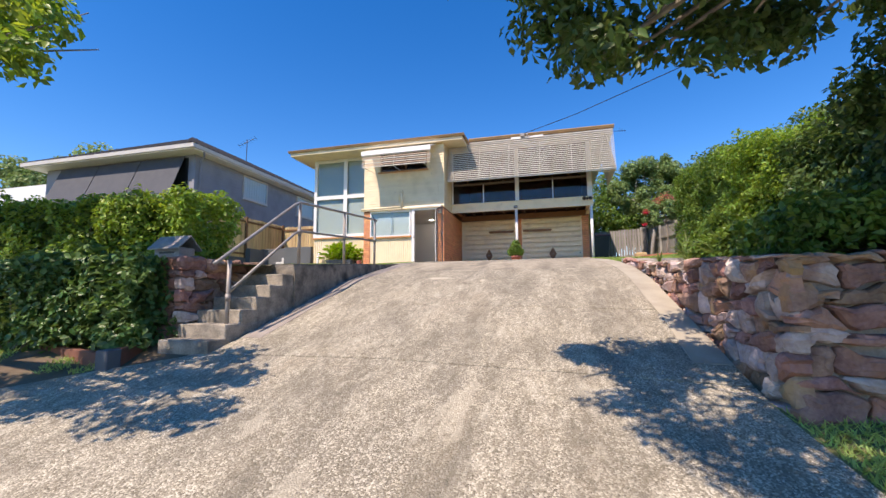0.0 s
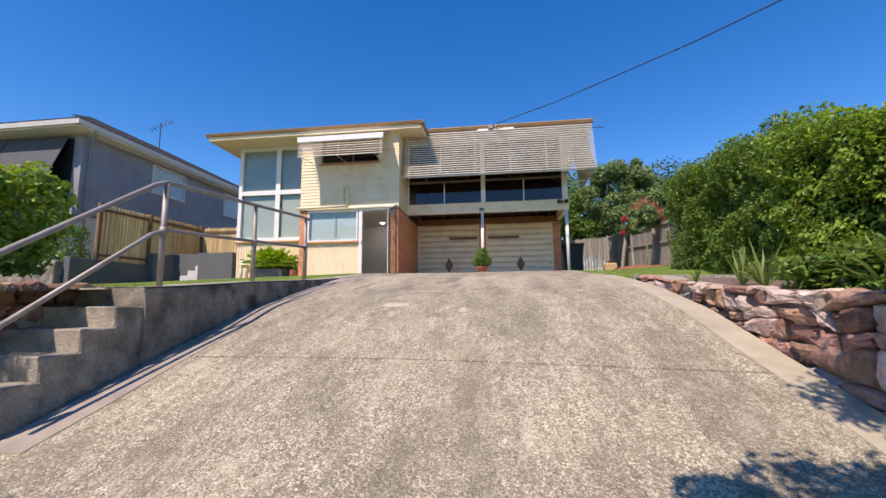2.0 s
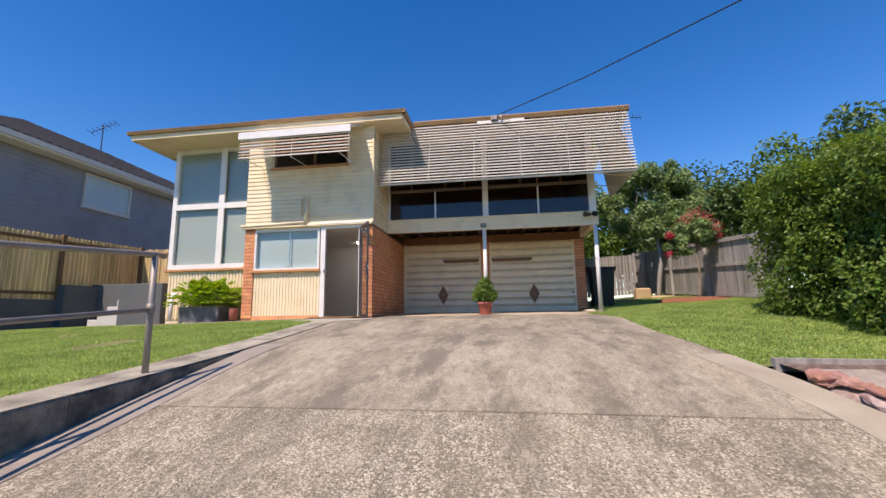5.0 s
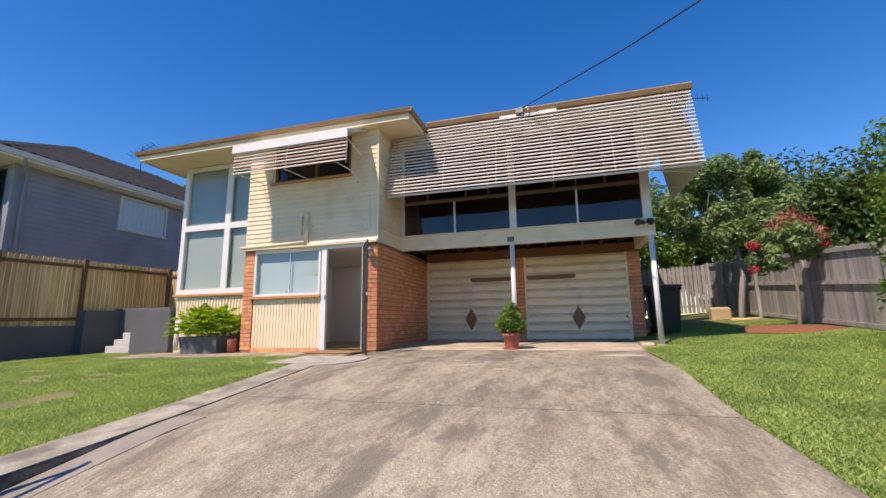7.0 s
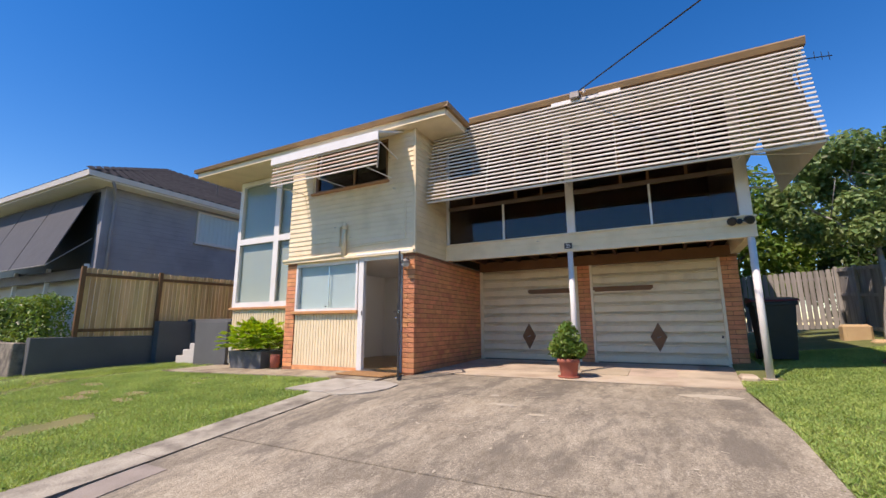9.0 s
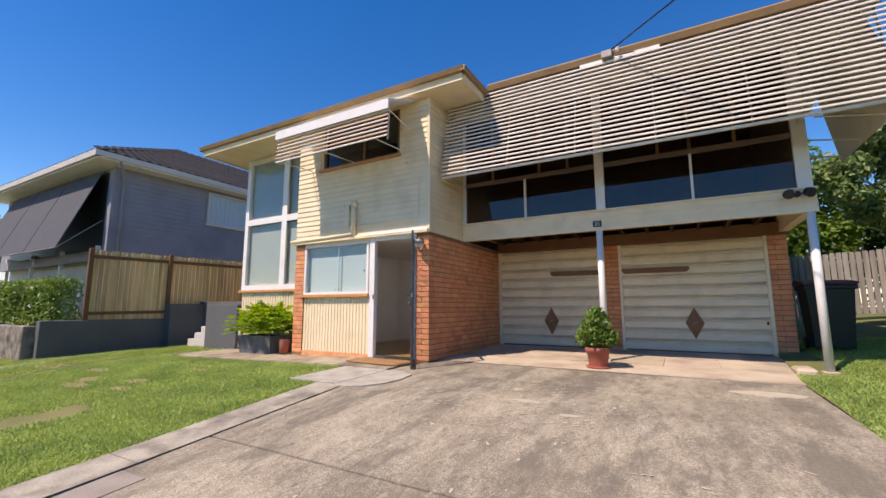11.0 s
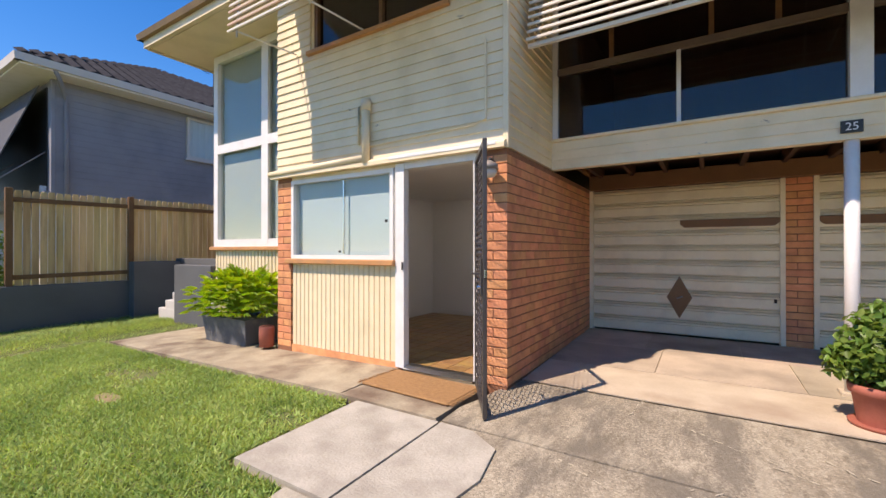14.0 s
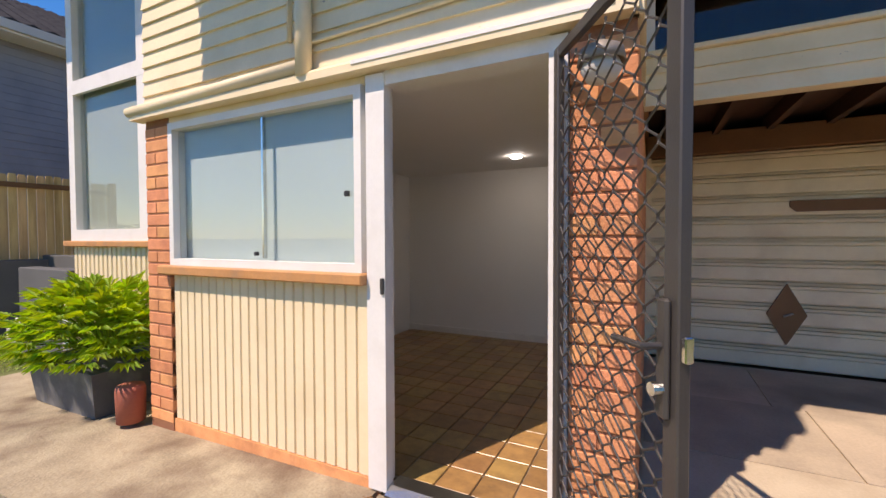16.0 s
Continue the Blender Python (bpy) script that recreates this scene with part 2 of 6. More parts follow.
b_tr.inputs[0].default_value = (0.8, 0.84, 0.82, 1)
b_mix.inputs[0].default_value = 0.3
bl_.new(bn["Principled BSDF"].outputs[0], b_mix.inputs[1])
bl_.new(b_tr.outputs[0], b_mix.inputs[2])
bl_.new(b_mix.outputs[0], bn["Material Output"].inputs[0])
M["curtain"] = mat("grey_green_film", (0.47, 0.5, 0.43), (0.4, 0.43, 0.37), 1.2, 0.5, 0.02, 40, stain=(0.42, 0.5, 0.5), stain_amount=0.3)
M["galv"] = mat("galvanised_pipe", (0.34, 0.32, 0.3), (0.24, 0.225, 0.2), 8, 0.55, 0.12, 90, metal=0.35, stain=(0.3, 0.22, 0.16), stain_scale=9)
M["gate"] = mat("dark_grey_powdercoat", (0.06, 0.055, 0.05), (0.045, 0.04, 0.038), 5, 0.4, 0.08, 200, spec=0.5)
M["chrome"] = mat("chrome", (0.7, 0.7, 0.68), (0.6, 0.6, 0.58), 20, 0.2, 0.02, 90, metal=1.0)
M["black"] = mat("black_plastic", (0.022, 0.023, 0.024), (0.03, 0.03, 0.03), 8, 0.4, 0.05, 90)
M["grey_house"] = mat("blue_grey_render", (0.29, 0.295, 0.325), (0.25, 0.255, 0.285), 1.5, 0.7, 0.1, 50, stain=(0.15, 0.155, 0.18), stain_amount=0.4)
M["grey_wall"] = mat("grey_render", (0.125, 0.13, 0.132), (0.1, 0.105, 0.107), 2, 0.85, 0.2, 50)
M["pale_render"] = mat("pale_render", (0.62, 0.6, 0.56), (0.55, 0.53, 0.5), 2, 0.8, 0.1, 50)
M["tile_roof"] = mat("roof_tile", (0.04, 0.04, 0.043), (0.026, 0.026, 0.028), 5, 0.85, 0.2, 60, rand=0.3, spec=0.1)
M["blind_dark"] = mat("charcoal_canvas", (0.085, 0.088, 0.095), (0.07, 0.072, 0.08), 3, 0.8, 0.1, 300)
M["new_timber"] = mat("treated_pine", (0.66, 0.5, 0.25), (0.5, 0.36, 0.17), 3, 0.75, 0.2, 40, rand=0.3, stretch=(3, 3, 0.25), stain=(0.3, 0.19, 0.08), stain_scale=3)
M["rail_timber"] = mat("stained_rail_timber", (0.2, 0.11, 0.05), (0.14, 0.075, 0.035), 3, 0.8, 0.2, 40)
M["old_timber"] = mat("weathered_timber", (0.42, 0.4, 0.37), (0.27, 0.255, 0.235), 3, 0.9, 0.35, 40, rand=0.3, stretch=(4, 4, 0.3), stain=(0.12, 0.11, 0.1), stain_scale=2)
M["stone"] = mat("field_stone", (0.38, 0.235, 0.175), (0.15, 0.075, 0.058), 7, 0.9, 1.0, 32, rand=0.55, stain=(0.43, 0.24, 0.12), stain_scale=3.5, stain_amount=0.8)
M["stone_pale"] = mat("pale_field_stone", (0.6, 0.49, 0.43), (0.34, 0.25, 0.21), 6, 0.9, 1.0, 32, rand=0.4, stain=(0.3, 0.17, 0.13), stain_scale=3, stain_amount=0.7)
M["grout"] = mat("wall_mortar", (0.42, 0.36, 0.3), (0.26, 0.215, 0.175), 8, 0.95, 0.6, 50)
M["sandstone"] = mat("sandstone", (0.55, 0.4, 0.22), (0.45, 0.31, 0.17), 5, 0.9, 0.4, 60)
M["bark"] = mat("bark", (0.3, 0.26, 0.21), (0.16, 0.13, 0.1), 6, 0.9, 0.6, 40, stretch=(3, 3, 0.6))
M["leaf_hedge"] = leaf_mat("hedge_leaf", (0.19, 0.29, 0.05), (0.09, 0.165, 0.03), 0.35, 0.4)
M["leaf_bright"] = leaf_mat("bright_hedge_leaf", (0.28, 0.4, 0.06), (0.13, 0.23, 0.035), 0.35, 0.4)
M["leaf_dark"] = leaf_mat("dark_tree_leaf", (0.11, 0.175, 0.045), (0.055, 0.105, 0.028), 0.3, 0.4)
M["leaf_olive"] = leaf_mat("olive_tree_leaf", (0.25, 0.35, 0.13), (0.13, 0.21, 0.07), 0.3, 0.45)
M["leaf_lime"] = leaf_mat("lime_leaf", (0.36, 0.5, 0.05), (0.16, 0.3, 0.03), 0.4, 0.35)
M["leaf_low"] = leaf_mat("groundcover_leaf", (0.13, 0.22, 0.055), (0.065, 0.13, 0.035), 0.25, 0.4)
M["flower"] = leaf_mat("pink_flower", (0.55, 0.12, 0.1), (0.42, 0.14, 0.1), 0.2, 0.6)
M["flower_red"] = leaf_mat("crimson_flower", (0.6, 0.03, 0.05), (0.5, 0.02, 0.05), 0.2, 0.6)
M["terracotta"] = mat("terracotta", (0.4, 0.13, 0.085), (0.33, 0.1, 0.065), 6, 0.7, 0.1, 60)
M["tub"] = mat("grey_glazed_tub", (0.12, 0.13, 0.14), (0.09, 0.1, 0.11), 4, 0.6, 0.1, 60, stain=(0.25, 0.25, 0.24), stain_scale=7, stain_amount=0.5)
M["coir"] = mat("coir", (0.42, 0.24, 0.1), (0.3, 0.165, 0.07), 30, 0.98, 1.0, 160)
M["floor_tile"] = mat("ochre_tile", (0.4, 0.235, 0.085), (0.25, 0.145, 0.06), 12, 0.3, 0.05, 40, rand=0.35)
M["plaster"] = mat("plaster", (0.8, 0.79, 0.76), (0.77, 0.76, 0.73), 1.5, 0.7, 0.03, 50)
M["paver_a"] = mat("flagstone", (0.56, 0.46, 0.34), (0.42, 0.345, 0.26), 3, 0.85, 0.25, 60, rand=0.35, stain=(0.2, 0.17, 0.13), stain_amount=0.6)
M["red_lid"] = mat("maroon_plastic", (0.12, 0.012, 0.02), (0.09, 0.01, 0.015), 5, 0.4, 0.04, 90)
M["green_bin"] = mat("dark_green_plastic", (0.02, 0.028, 0.024), (0.026, 0.033, 0.03), 5, 0.45, 0.05, 90)
M["edge_board"] = mat("red_brown_edging", (0.22, 0.09, 0.055), (0.15, 0.065, 0.04), 4, 0.8, 0.3, 50, stain=(0.1, 0.07, 0.05), stain_scale=4)
M["strap"] = leaf_mat("strap_leaf", (0.22, 0.28, 0.08), (0.12, 0.19, 0.045), 0.25, 0.5)


# ---- building helpers ----
class Shape:
    """A list of corners and faces that becomes one mesh."""

    def __init__(self):
        self.v, self.f = [], []

    def add(self, verts, faces):
        k = len(self.v)
        self.v += [tuple(p) for p in verts]
        self.f += [tuple(i + k for i in q) for q in faces]
        return self

    def box(self, x0, x1, y0, y1, z0, z1, m=None):
        p = [(x, y, z) for z in (z0, z1) for x, y in ((x0, y0), (x1, y0), (x1, y1), (x0, y1))]
        if m is not None:
            p = [m @ Vector(q) for q in p]
        return self.add(p, [(3, 2, 1, 0), (4, 5, 6, 7), (0, 1, 5, 4), (1, 2, 6, 5), (2, 3, 7, 6), (3, 0, 4, 7)])

    def soft_box(self, x0, x1, y0, y1, z0, z1, c=0.008, m=None):
        """A box with chamfered top and side edges."""
        c = min(c, (x1 - x0) * 0.4, (y1 - y0) * 0.4, (z1 - z0) * 0.4)
        rings = []
        for z, s in ((z0, c), (z0 + c, 0), (z1 - c, 0), (z1, c)):
            a, b, d, e = x0 + s, x1 - s, y0 + s, y1 - s
            k = c if s == 0 else c * 0.6
            rings.append([(a + k, d, z), (b - k, d, z), (b, d + k, z), (b, e - k, z), (b - k, e, z), (a + k, e, z), (a, e - k, z), (a, d + k, z)])
        p = [q for r in rings for q in r]
        if m is not None:
            p = [m @ Vector(q) for q in p]
        f = [tuple(reversed(range(8))), tuple(range(24, 32))]
        for r in range(3):
            f += [(r * 8 + i, r * 8 + (i + 1) % 8, r * 8 + 8 + (i + 1) % 8, r * 8 + 8 + i) for i in range(8)]
        return self.add(p, f)

    def tube(self, pts, radii, n=10, cap=True):
        """A round bar along a line of points."""
        pts = [Vector(p) for p in pts]
        if isinstance(radii, (int, float)):
            radii = [radii] * len(pts)
        k = len(self.v)
        for i, p in enumerate(pts):
            d = (pts[min(i + 1, len(pts) - 1)] - pts[max(i - 1, 0)]).normalized()
            a = d.cross(Vector((0, 0, 1)) if abs(d.z) < 0.9 else Vector((1, 0, 0))).normalized()
            b = d.cross(a)
            for j in range(n):
                w = 2 * math.pi * j / n
                self.v.append(tuple(p + (a * math.cos(w) + b * math.sin(w)) * radii[i]))
        for i in range(len(pts) - 1):
            for j in range(n):
                q = (k + i * n + j, k + (i + 1) * n + j, k + (i + 1) * n + (j + 1) % n, k + i * n + (j + 1) % n)
                self.f.append(q)
        if cap:
            self.f.append(tuple(k + j for j in range(n)))
            e = k + (len(pts) - 1) * n
            self.f.append(tuple(e + j for j in reversed(range(n))))
        return self

    def lathe(self, cx, cy, prof, n=24):
        """A turned shape round an upright axis: prof holds (radius, height)."""
        k = len(self.v)
        for r, z in prof:
            for j in range(n):
                w = 2 * math.pi * j / n
                self.v.append((cx + r * math.cos(w), cy + r * math.sin(w), z))
        for i in range(len(prof) - 1):
            for j in range(n):
                self.f.append((k + i * n + j, k + i * n + (j + 1) % n, k + (i + 1) * n + (j + 1) % n, k + (i + 1) * n + j))
        return self

    def prism(self, poly, x0, x1, axis="x"):
        """A closed outline (two coordinates) drawn out along an axis."""
        n = len(poly)
        put = {"x": lambda u, a, b: (u, a, b), "y": lambda u, a, b: (a, u, b), "z": lambda u, a, b: (a, b, u)}[axis]
        p = [put(x0, *q) for q in poly] + [put(x1, *q) for q in poly]
        f = [tuple(range(n)), tuple(reversed(range(n, 2 * n)))]
        f += [(i, n + i, n + (i + 1) % n, (i + 1) % n) for i in range(n)]
        return self.add(p, f)


def mesh_of(name, shape, material, off=(0, 0, 0), smooth=False):
    me = bpy.data.meshes.new(name)
    o = Vector(off)
    me.from_pydata([Vector(p) - o for p in shape.v], [], shape.f)
    bm = bmesh.new()
    bm.from_mesh(me)
    bmesh.ops.recalc_face_normals(bm, faces=bm.faces)
    bm.to_mesh(me)
    bm.free()
    me.materials.append(material)
    if smooth:
        me.polygons.foreach_set("use_smooth", [True] * len(me.polygons))
    return me


def thing(name, loc, label, category, group="", kind=""):
    ob = new(name)
    ob.empty_display_size = 0.1
    ob.location = loc
    return tagged(ob, label, category, group, kind)


def base_of(ob):
    p = Vector(ob.location)
    while ob.parent:
        ob = ob.parent
        p += ob.location
    return p


def part(name, shape, material, parent, label="", smooth=False):
    ob = new(name, mesh_of(name, shape, material, base_of(parent), smooth))
    ob.parent = parent
    if label:
        tagged(ob, label)
    return ob


def solid(name, shape, material, label, category, group="", kind="", smooth=False):
    """A thing of one mesh, with its origin at its base."""
    lo = np.min(np.array(shape.v), 0)
    hi = np.max(np.array(shape.v), 0)
    o = Vector(((lo[0] + hi[0]) / 2, (lo[1] + hi[1]) / 2, lo[2]))
    ob = new(name, mesh_of(name, shape, material, o, smooth))
    ob.location = o
    return tagged(ob, label, category, group, kind)


def piece(name, me, parent, p, rz=0.0, s=(1, 1, 1)):
    """One of many alike pieces that share a mesh."""
    ob = bpy.data.objects.new(name, me)
    scene.collection.objects.link(ob)
    ob.parent = parent
    ob.matrix_basis = Matrix.LocRotScale(Vector(p) - base_of(parent), Euler((0, 0, rz)), s)
    return ob


def lerp(pts, t):
    return float(np.interp(t, [p[0] for p in pts], [p[1] for p in pts]))


def leaves(name, centres, normals, size, material, parent=None, long=1.7, seed=1, bend=0.25, droop=0.0, label="", tag=None):
    """Many folded leaves, each two triangles pairs along a midrib, as one mesh."""
    rng = np.random.default_rng(seed)
    c = np.asarray(centres, float)
    n = len(c)
    nr = np.asarray(normals, float) + rng.normal(0, 0.55, (n, 3))
    nr /= np.linalg.norm(nr, axis=1, keepdims=True) + 1e-9
    d = rng.normal(0, 1, (n, 3))
    d[:, 2] -= droop
    d -= (d * nr).sum(1, keepdims=True) * nr
    d /= np.linalg.norm(d, axis=1, keepdims=True) + 1e-9
    s = np.cross(d, nr)
    size = size * rng.uniform(0.65, 1.3, (n, 1))
    a = c - d * size * long / 2
    b = c + d * size * long / 2 - nr * size * bend
    w = size * 0.5
    l1 = c + s * w + nr * size * bend * 0.6 - d * size * 0.1
    r1 = c - s * w + nr * size * bend * 0.6 - d * size * 0.1
    v = np.stack([a, l1, b, r1], 1).reshape(-1, 3)
    o = Vector((0, 0, 0)) if parent is None else base_of(parent)
    v = v - np.array(o)
    me = bpy.data.meshes.new(name)
    me.vertices.add(4 * n)
    me.vertices.foreach_set("co", v.ravel())
    i = np.arange(n)[:, None] * 4
    tri = np.concatenate([i + [0, 1, 2], i + [0, 2, 3]], 1).ravel()
    me.loops.add(len(tri))
    me.loops.foreach_set("vertex_index", tri.astype(np.int32))
    me.polygons.add(2 * n)
    me.polygons.foreach_set("loop_start", np.arange(2 * n, dtype=np.int32) * 3)
    me.update(calc_edges=True)
    me.materials.append(material)
    ob = new(name, me)
    if parent is not None:
        ob.parent = parent
    if label:
        tagged(ob, label)
    return ob


def lumpy(p, k, seed):
    """A smooth field of bumps, one value a point."""
    q = np.asarray(p) * k + seed * 3.7
    return np.array([noise.noise(Vector(r)) for r in q])


def mass(n, ellipsoids, seed, shell=0.55):
    """Points and outward directions in the outer shell of a group of ellipsoids."""
    rng = np.random.default_rng(seed)
    vol = np.array([e[3] * e[4] * e[5] for e in ellipsoids]) ** 0.67
    pick = rng.choice(len(ellipsoids), n, p=vol / vol.sum())
    e = np.array(ellipsoids)[pick]
    d = rng.normal(0, 1, (n, 3))
    d /= np.linalg.norm(d, axis=1, keepdims=True)
    r = shell + (1.08 - shell) * rng.random((n, 1)) ** 0.6
    p = e[:, :3] + d * r * e[:, 3:6]
    return p, d * 0.7 + np.array([0, 0, 0.5])


# ---- ground ----
PROFILE = [(-12, -1.2), (-5, -0.75), (-2, -0.55), (0, -0.15), (2.75, 0.53), (3.9, 0.81), (5.7, 1.34), (7.1, 1.745), (8.3, 1.985), (9.8, 2.25),
           (10.9, 2.365), (12.4, 2.522), (14.0, 2.56), (17.6, 2.64), (30, 2.7)]
LAWN = [(-12, -0.6), (3, 0.8), (4.6, 1.88), (5.77, 1.94), (7.2, 2.06), (8.87, 2.17), (10.2, 2.285), (11.3, 2.4), (12.4, 2.515), (14, 2.56), (20, 2.6), (30, 2.7)]


def drive_z(x, y):
    return lerp(PROFILE, y) - lerp([(3.5, 0.045), (9, 0.0)], y) * max(0.0, x + 1.3)


def lawn_l(x, y):
    return lerp(LAWN, y) - 0.022 * max(0, -4 - x) - (0.05 if x > -4.44 and y > 12.47 else 0.0)


def lawn_r(x, y):
    base = lerp([(3, 1.68), (5.2, 1.76), (7, 1.88), (8.4, 2.0), (9.8, 2.21), (12, 2.46), (13.5, 2.56), (15.5, 2.6), (20, 2.8), (30, 3.0)], y)
    return base + max(0, min(x, 6.5) - 1.5) * lerp([(5, 0.03), (9, -0.02), (11, -0.035), (13.2, 0.0), (15.4, 0.07), (20, 0.09)], y)


def sheet(fn, xs, ys, inside=None, skirt=0.0):
    """A grid over the plan, lifted to a height field."""
    s = Shape()
    idx = {}
    for i, x in enumerate(xs):
        for j, y in enumerate(ys):
            idx[i, j] = len(s.v)
            xx = x(y) if callable(x) else x
            s.v.append((xx, y, fn(xx, y)))
    for i in range(len(xs) - 1):
        for j in range(len(ys) - 1):
            s.f.append((idx[i, j], idx[i + 1, j], idx[i + 1, j + 1], idx[i, j + 1]))
    if skirt:
        rim = [idx[i, 0] for i in range(len(xs))] + [idx[len(xs) - 1, j] for j in range(1, len(ys))] + \
              [idx[i, len(ys) - 1] for i in range(len(xs) - 2, -1, -1)] + [idx[0, j] for j in range(len(ys) - 2, 0, -1)]
        k = len(s.v)
        s.v += [(s.v[r][0], s.v[r][1], s.v[r][2] - skirt) for r in rim]
        n = len(rim)
        s.f += [(rim[a], k + a, k + (a + 1) % n, rim[(a + 1) % n]) for a in range(n)]
    return s


def frange(a, b, step):
    n = max(1, round((b - a) / step))
    return [a + (b - a) * i / n for i in range(n + 1)]


def under(x, y):
    near = min(drive_z(min(max(x, -3), 1), y), lawn_l(-4, y)) - 0.4
    far = lerp([(-60, -2.0), (-12, -1.7), (0, -0.6), (12, 1.8), (20, 2.2), (60, 2.6)], y)
    return near if abs(x) < 14 and -12 < y < 28 else far - 0.3


far_x = [-3000, -300, -80, -40, -25, -14.1, -14, -8, -4, 0, 4, 8, 14, 14.1, 25, 40, 80, 300, 3000]
far_y = [-3000, -300, -60, -30, -12.1, -12, -8, -4, 0, 2, 4, 6, 8, 10, 12, 14, 18, 22, 27.9, 28, 40, 60, 300, 3000]
solid("ground", sheet(under, far_x, far_y), M["soil"], "bare brown soil under the gardens and beyond", "ground", kind="structure")


def edge_l(y):
    return lerp([(-12, -9), (0, -7), (2.4, -5.6), (3.5, -4.2), (3.9, -3.5), (4.3, -3.42), (12.4, -3.42), (12.5, -3.55), (13.9, -3.6), (14.3, -3.5), (17.6, -3.42)], y)


def edge_r(y):
    return lerp([(-12, 4.5), (0, 2.9), (2.6, 1.95), (3.7, 1.84), (7, 1.8), (8.3, 1.75), (9.0, 1.62), (9.8, 1.45), (11, 1.34), (15, 1.3), (15.5, 1.36), (17.6, 1.5)], y)


# ---- driveway ----
solid("bed_edging", Shape().add([(1.72, 9.34, 2.1), (4.2, 9.4, 2.05), (4.2, 9.46, 2.05), (1.72, 9.4, 2.1), (1.72, 9.34, 2.21), (4.2, 9.4, 2.16), (4.2, 9.46, 2.16), (1.72, 9.4, 2.21)], [(3, 2, 1, 0), (4, 5, 6, 7), (0, 1, 5, 4), (1, 2, 6, 5), (2, 3, 7, 6), (3, 0, 4, 7)]), M["old_timber"], "low grey timber edging between lawn and garden bed", "edging")
driveway = thing("driveway", (-1, 6, 1.4), "sloping exposed-aggregate concrete driveway, stained and worn pale", "driveway", kind="structure")
cuts = [-12, -4.4, 0.35, 3.95, 5.68, 8.27, 10.85, 13.6, 14.75]
for a, b in zip(cuts[:-1], cuts[1:]):
    ys = frange(a + 0.011, b - 0.011, 0.3)
    xs = [(lambda y, k=k: edge_l(y) + (edge_r(y) - edge_l(y)) * k) for k in [i / 12 for i in range(13)]]
    part("slab", sheet(lambda x, y: drive_z(x, y) + 0.012 * noise.noise(Vector((x * 0.5, y * 0.5, 3))), xs, ys, skirt=0.12), M["drive" if b < 9 else "drive_worn"], driveway)
for side, a, b, m in ((0, 4.4, 10.2, "strip_grey"), (1, 4.3, 9.6, "strip_pale")):
    e, d = ((edge_l, 1) if side == 0 else (edge_r, -1))
    xs = [(lambda y, k=k: e(y) + d * (0.004 + k * (0.3 + 0.06 * noise.noise(Vector((side * 9.0, y * 0.8, 1)))))) for k in (0, 0.35, 0.7, 1)]
    part("edge_strip", sheet(lambda x, y: drive_z(x, y) + 0.012 * noise.noise(Vector((x * 0.5, y * 0.5, 3))) + 0.005, xs if side == 0 else xs[::-1], frange(a, b, 0.2), skirt=0.03), M[m], driveway, "smooth worn concrete margin")
apron = thing("garage_apron", (-1, 16, 2.58), "pale concrete apron with old flagstones before the garage", "paving", kind="structure")
part("concrete_band", sheet(lambda x, y: drive_z(x, y) + 0.012, [-3.41, -2, -1, 0, 0.8, 1.42], frange(14.76, 15.55, 0.2), skirt=0.1), M["concrete"], apron)
part("bedding", sheet(lambda x, y: drive_z(x, y) + 0.002, [-3.42, -2, -1, 0, 0.8, 1.5], frange(14.76, 17.5, 0.3), skirt=0.1), M["concrete"], apron)
rng = random.Random(5)
for row, (a, b) in enumerate(((15.56, 16.5), (16.51, 17.42))):
    x = -3.41 - row * 0.35
    while x < 1.45:
        w = rng.uniform(0.7, 1.25)
        x1 = min(x + w, 1.5)
        x0 = max(x, -3.41)
        if x1 - x0 > 0.12:
            h = rng.uniform(0, 0.006)
            part("flagstone", sheet(lambda q, y: drive_z(q, y) + 0.008 + h, [x0 + 0.006, x1 - 0.006], [a, b], skirt=0.08), M["paver_a"], apron)
        x += w

# ---- lawns and paths ----
lawn_a = solid("lawn_beside_path", sheet(lawn_l, [-30, -20, -13] + frange(-12.4, -3.78, 0.5), frange(4.7, 13.55, 0.4)), M["turf"], "green mown front lawn with a few bare brown patches", "lawn", kind="structure")
solid("lawn_corner", sheet(lambda x, y: lawn_l(x, y) - 0.002, [-30, -20, -13, -12, -11, -10, -9.31], frange(13.54, 16.2, 0.4)), M["turf"], "corner of green lawn by the side steps", "lawn", kind="structure")
BARE = [(-7.86, 11.67, 0.3, 0.16), (-6.76, 11.82, 0.32, 0.12), (-6.51, 12.6, 0.2, 0.1), (-10.5, 12.07, 0.6, 0.25), (-6.52, 11.5, 0.28, 0.11), (-7.6, 11.4, 0.4, 0.14), (-8.7, 12.1, 0.4, 0.13)]
for k, (bx, by, rx, ry) in enumerate(BARE):
    rb = random.Random(300 + k)
    ring = [(bx + rx * q * math.cos(w), by + ry * q * math.sin(w)) for w, q in ((2 * math.pi * i / 18, rb.uniform(0.65, 1.15)) for i in range(18))]
    top = [(p, q, lawn_l(p, q) + 0.012) for p, q in ring]
    solid("bare_patch", Shape().add(top + [(p, q, z - 0.03) for p, q, z in top], [tuple(range(18))] + [(i, i + 18, (i + 1) % 18 + 18, (i + 1) % 18) for i in range(18)]), M["dry_soil"], "worn patch of dry brown soil in the lawn", "bare soil", kind="structure")
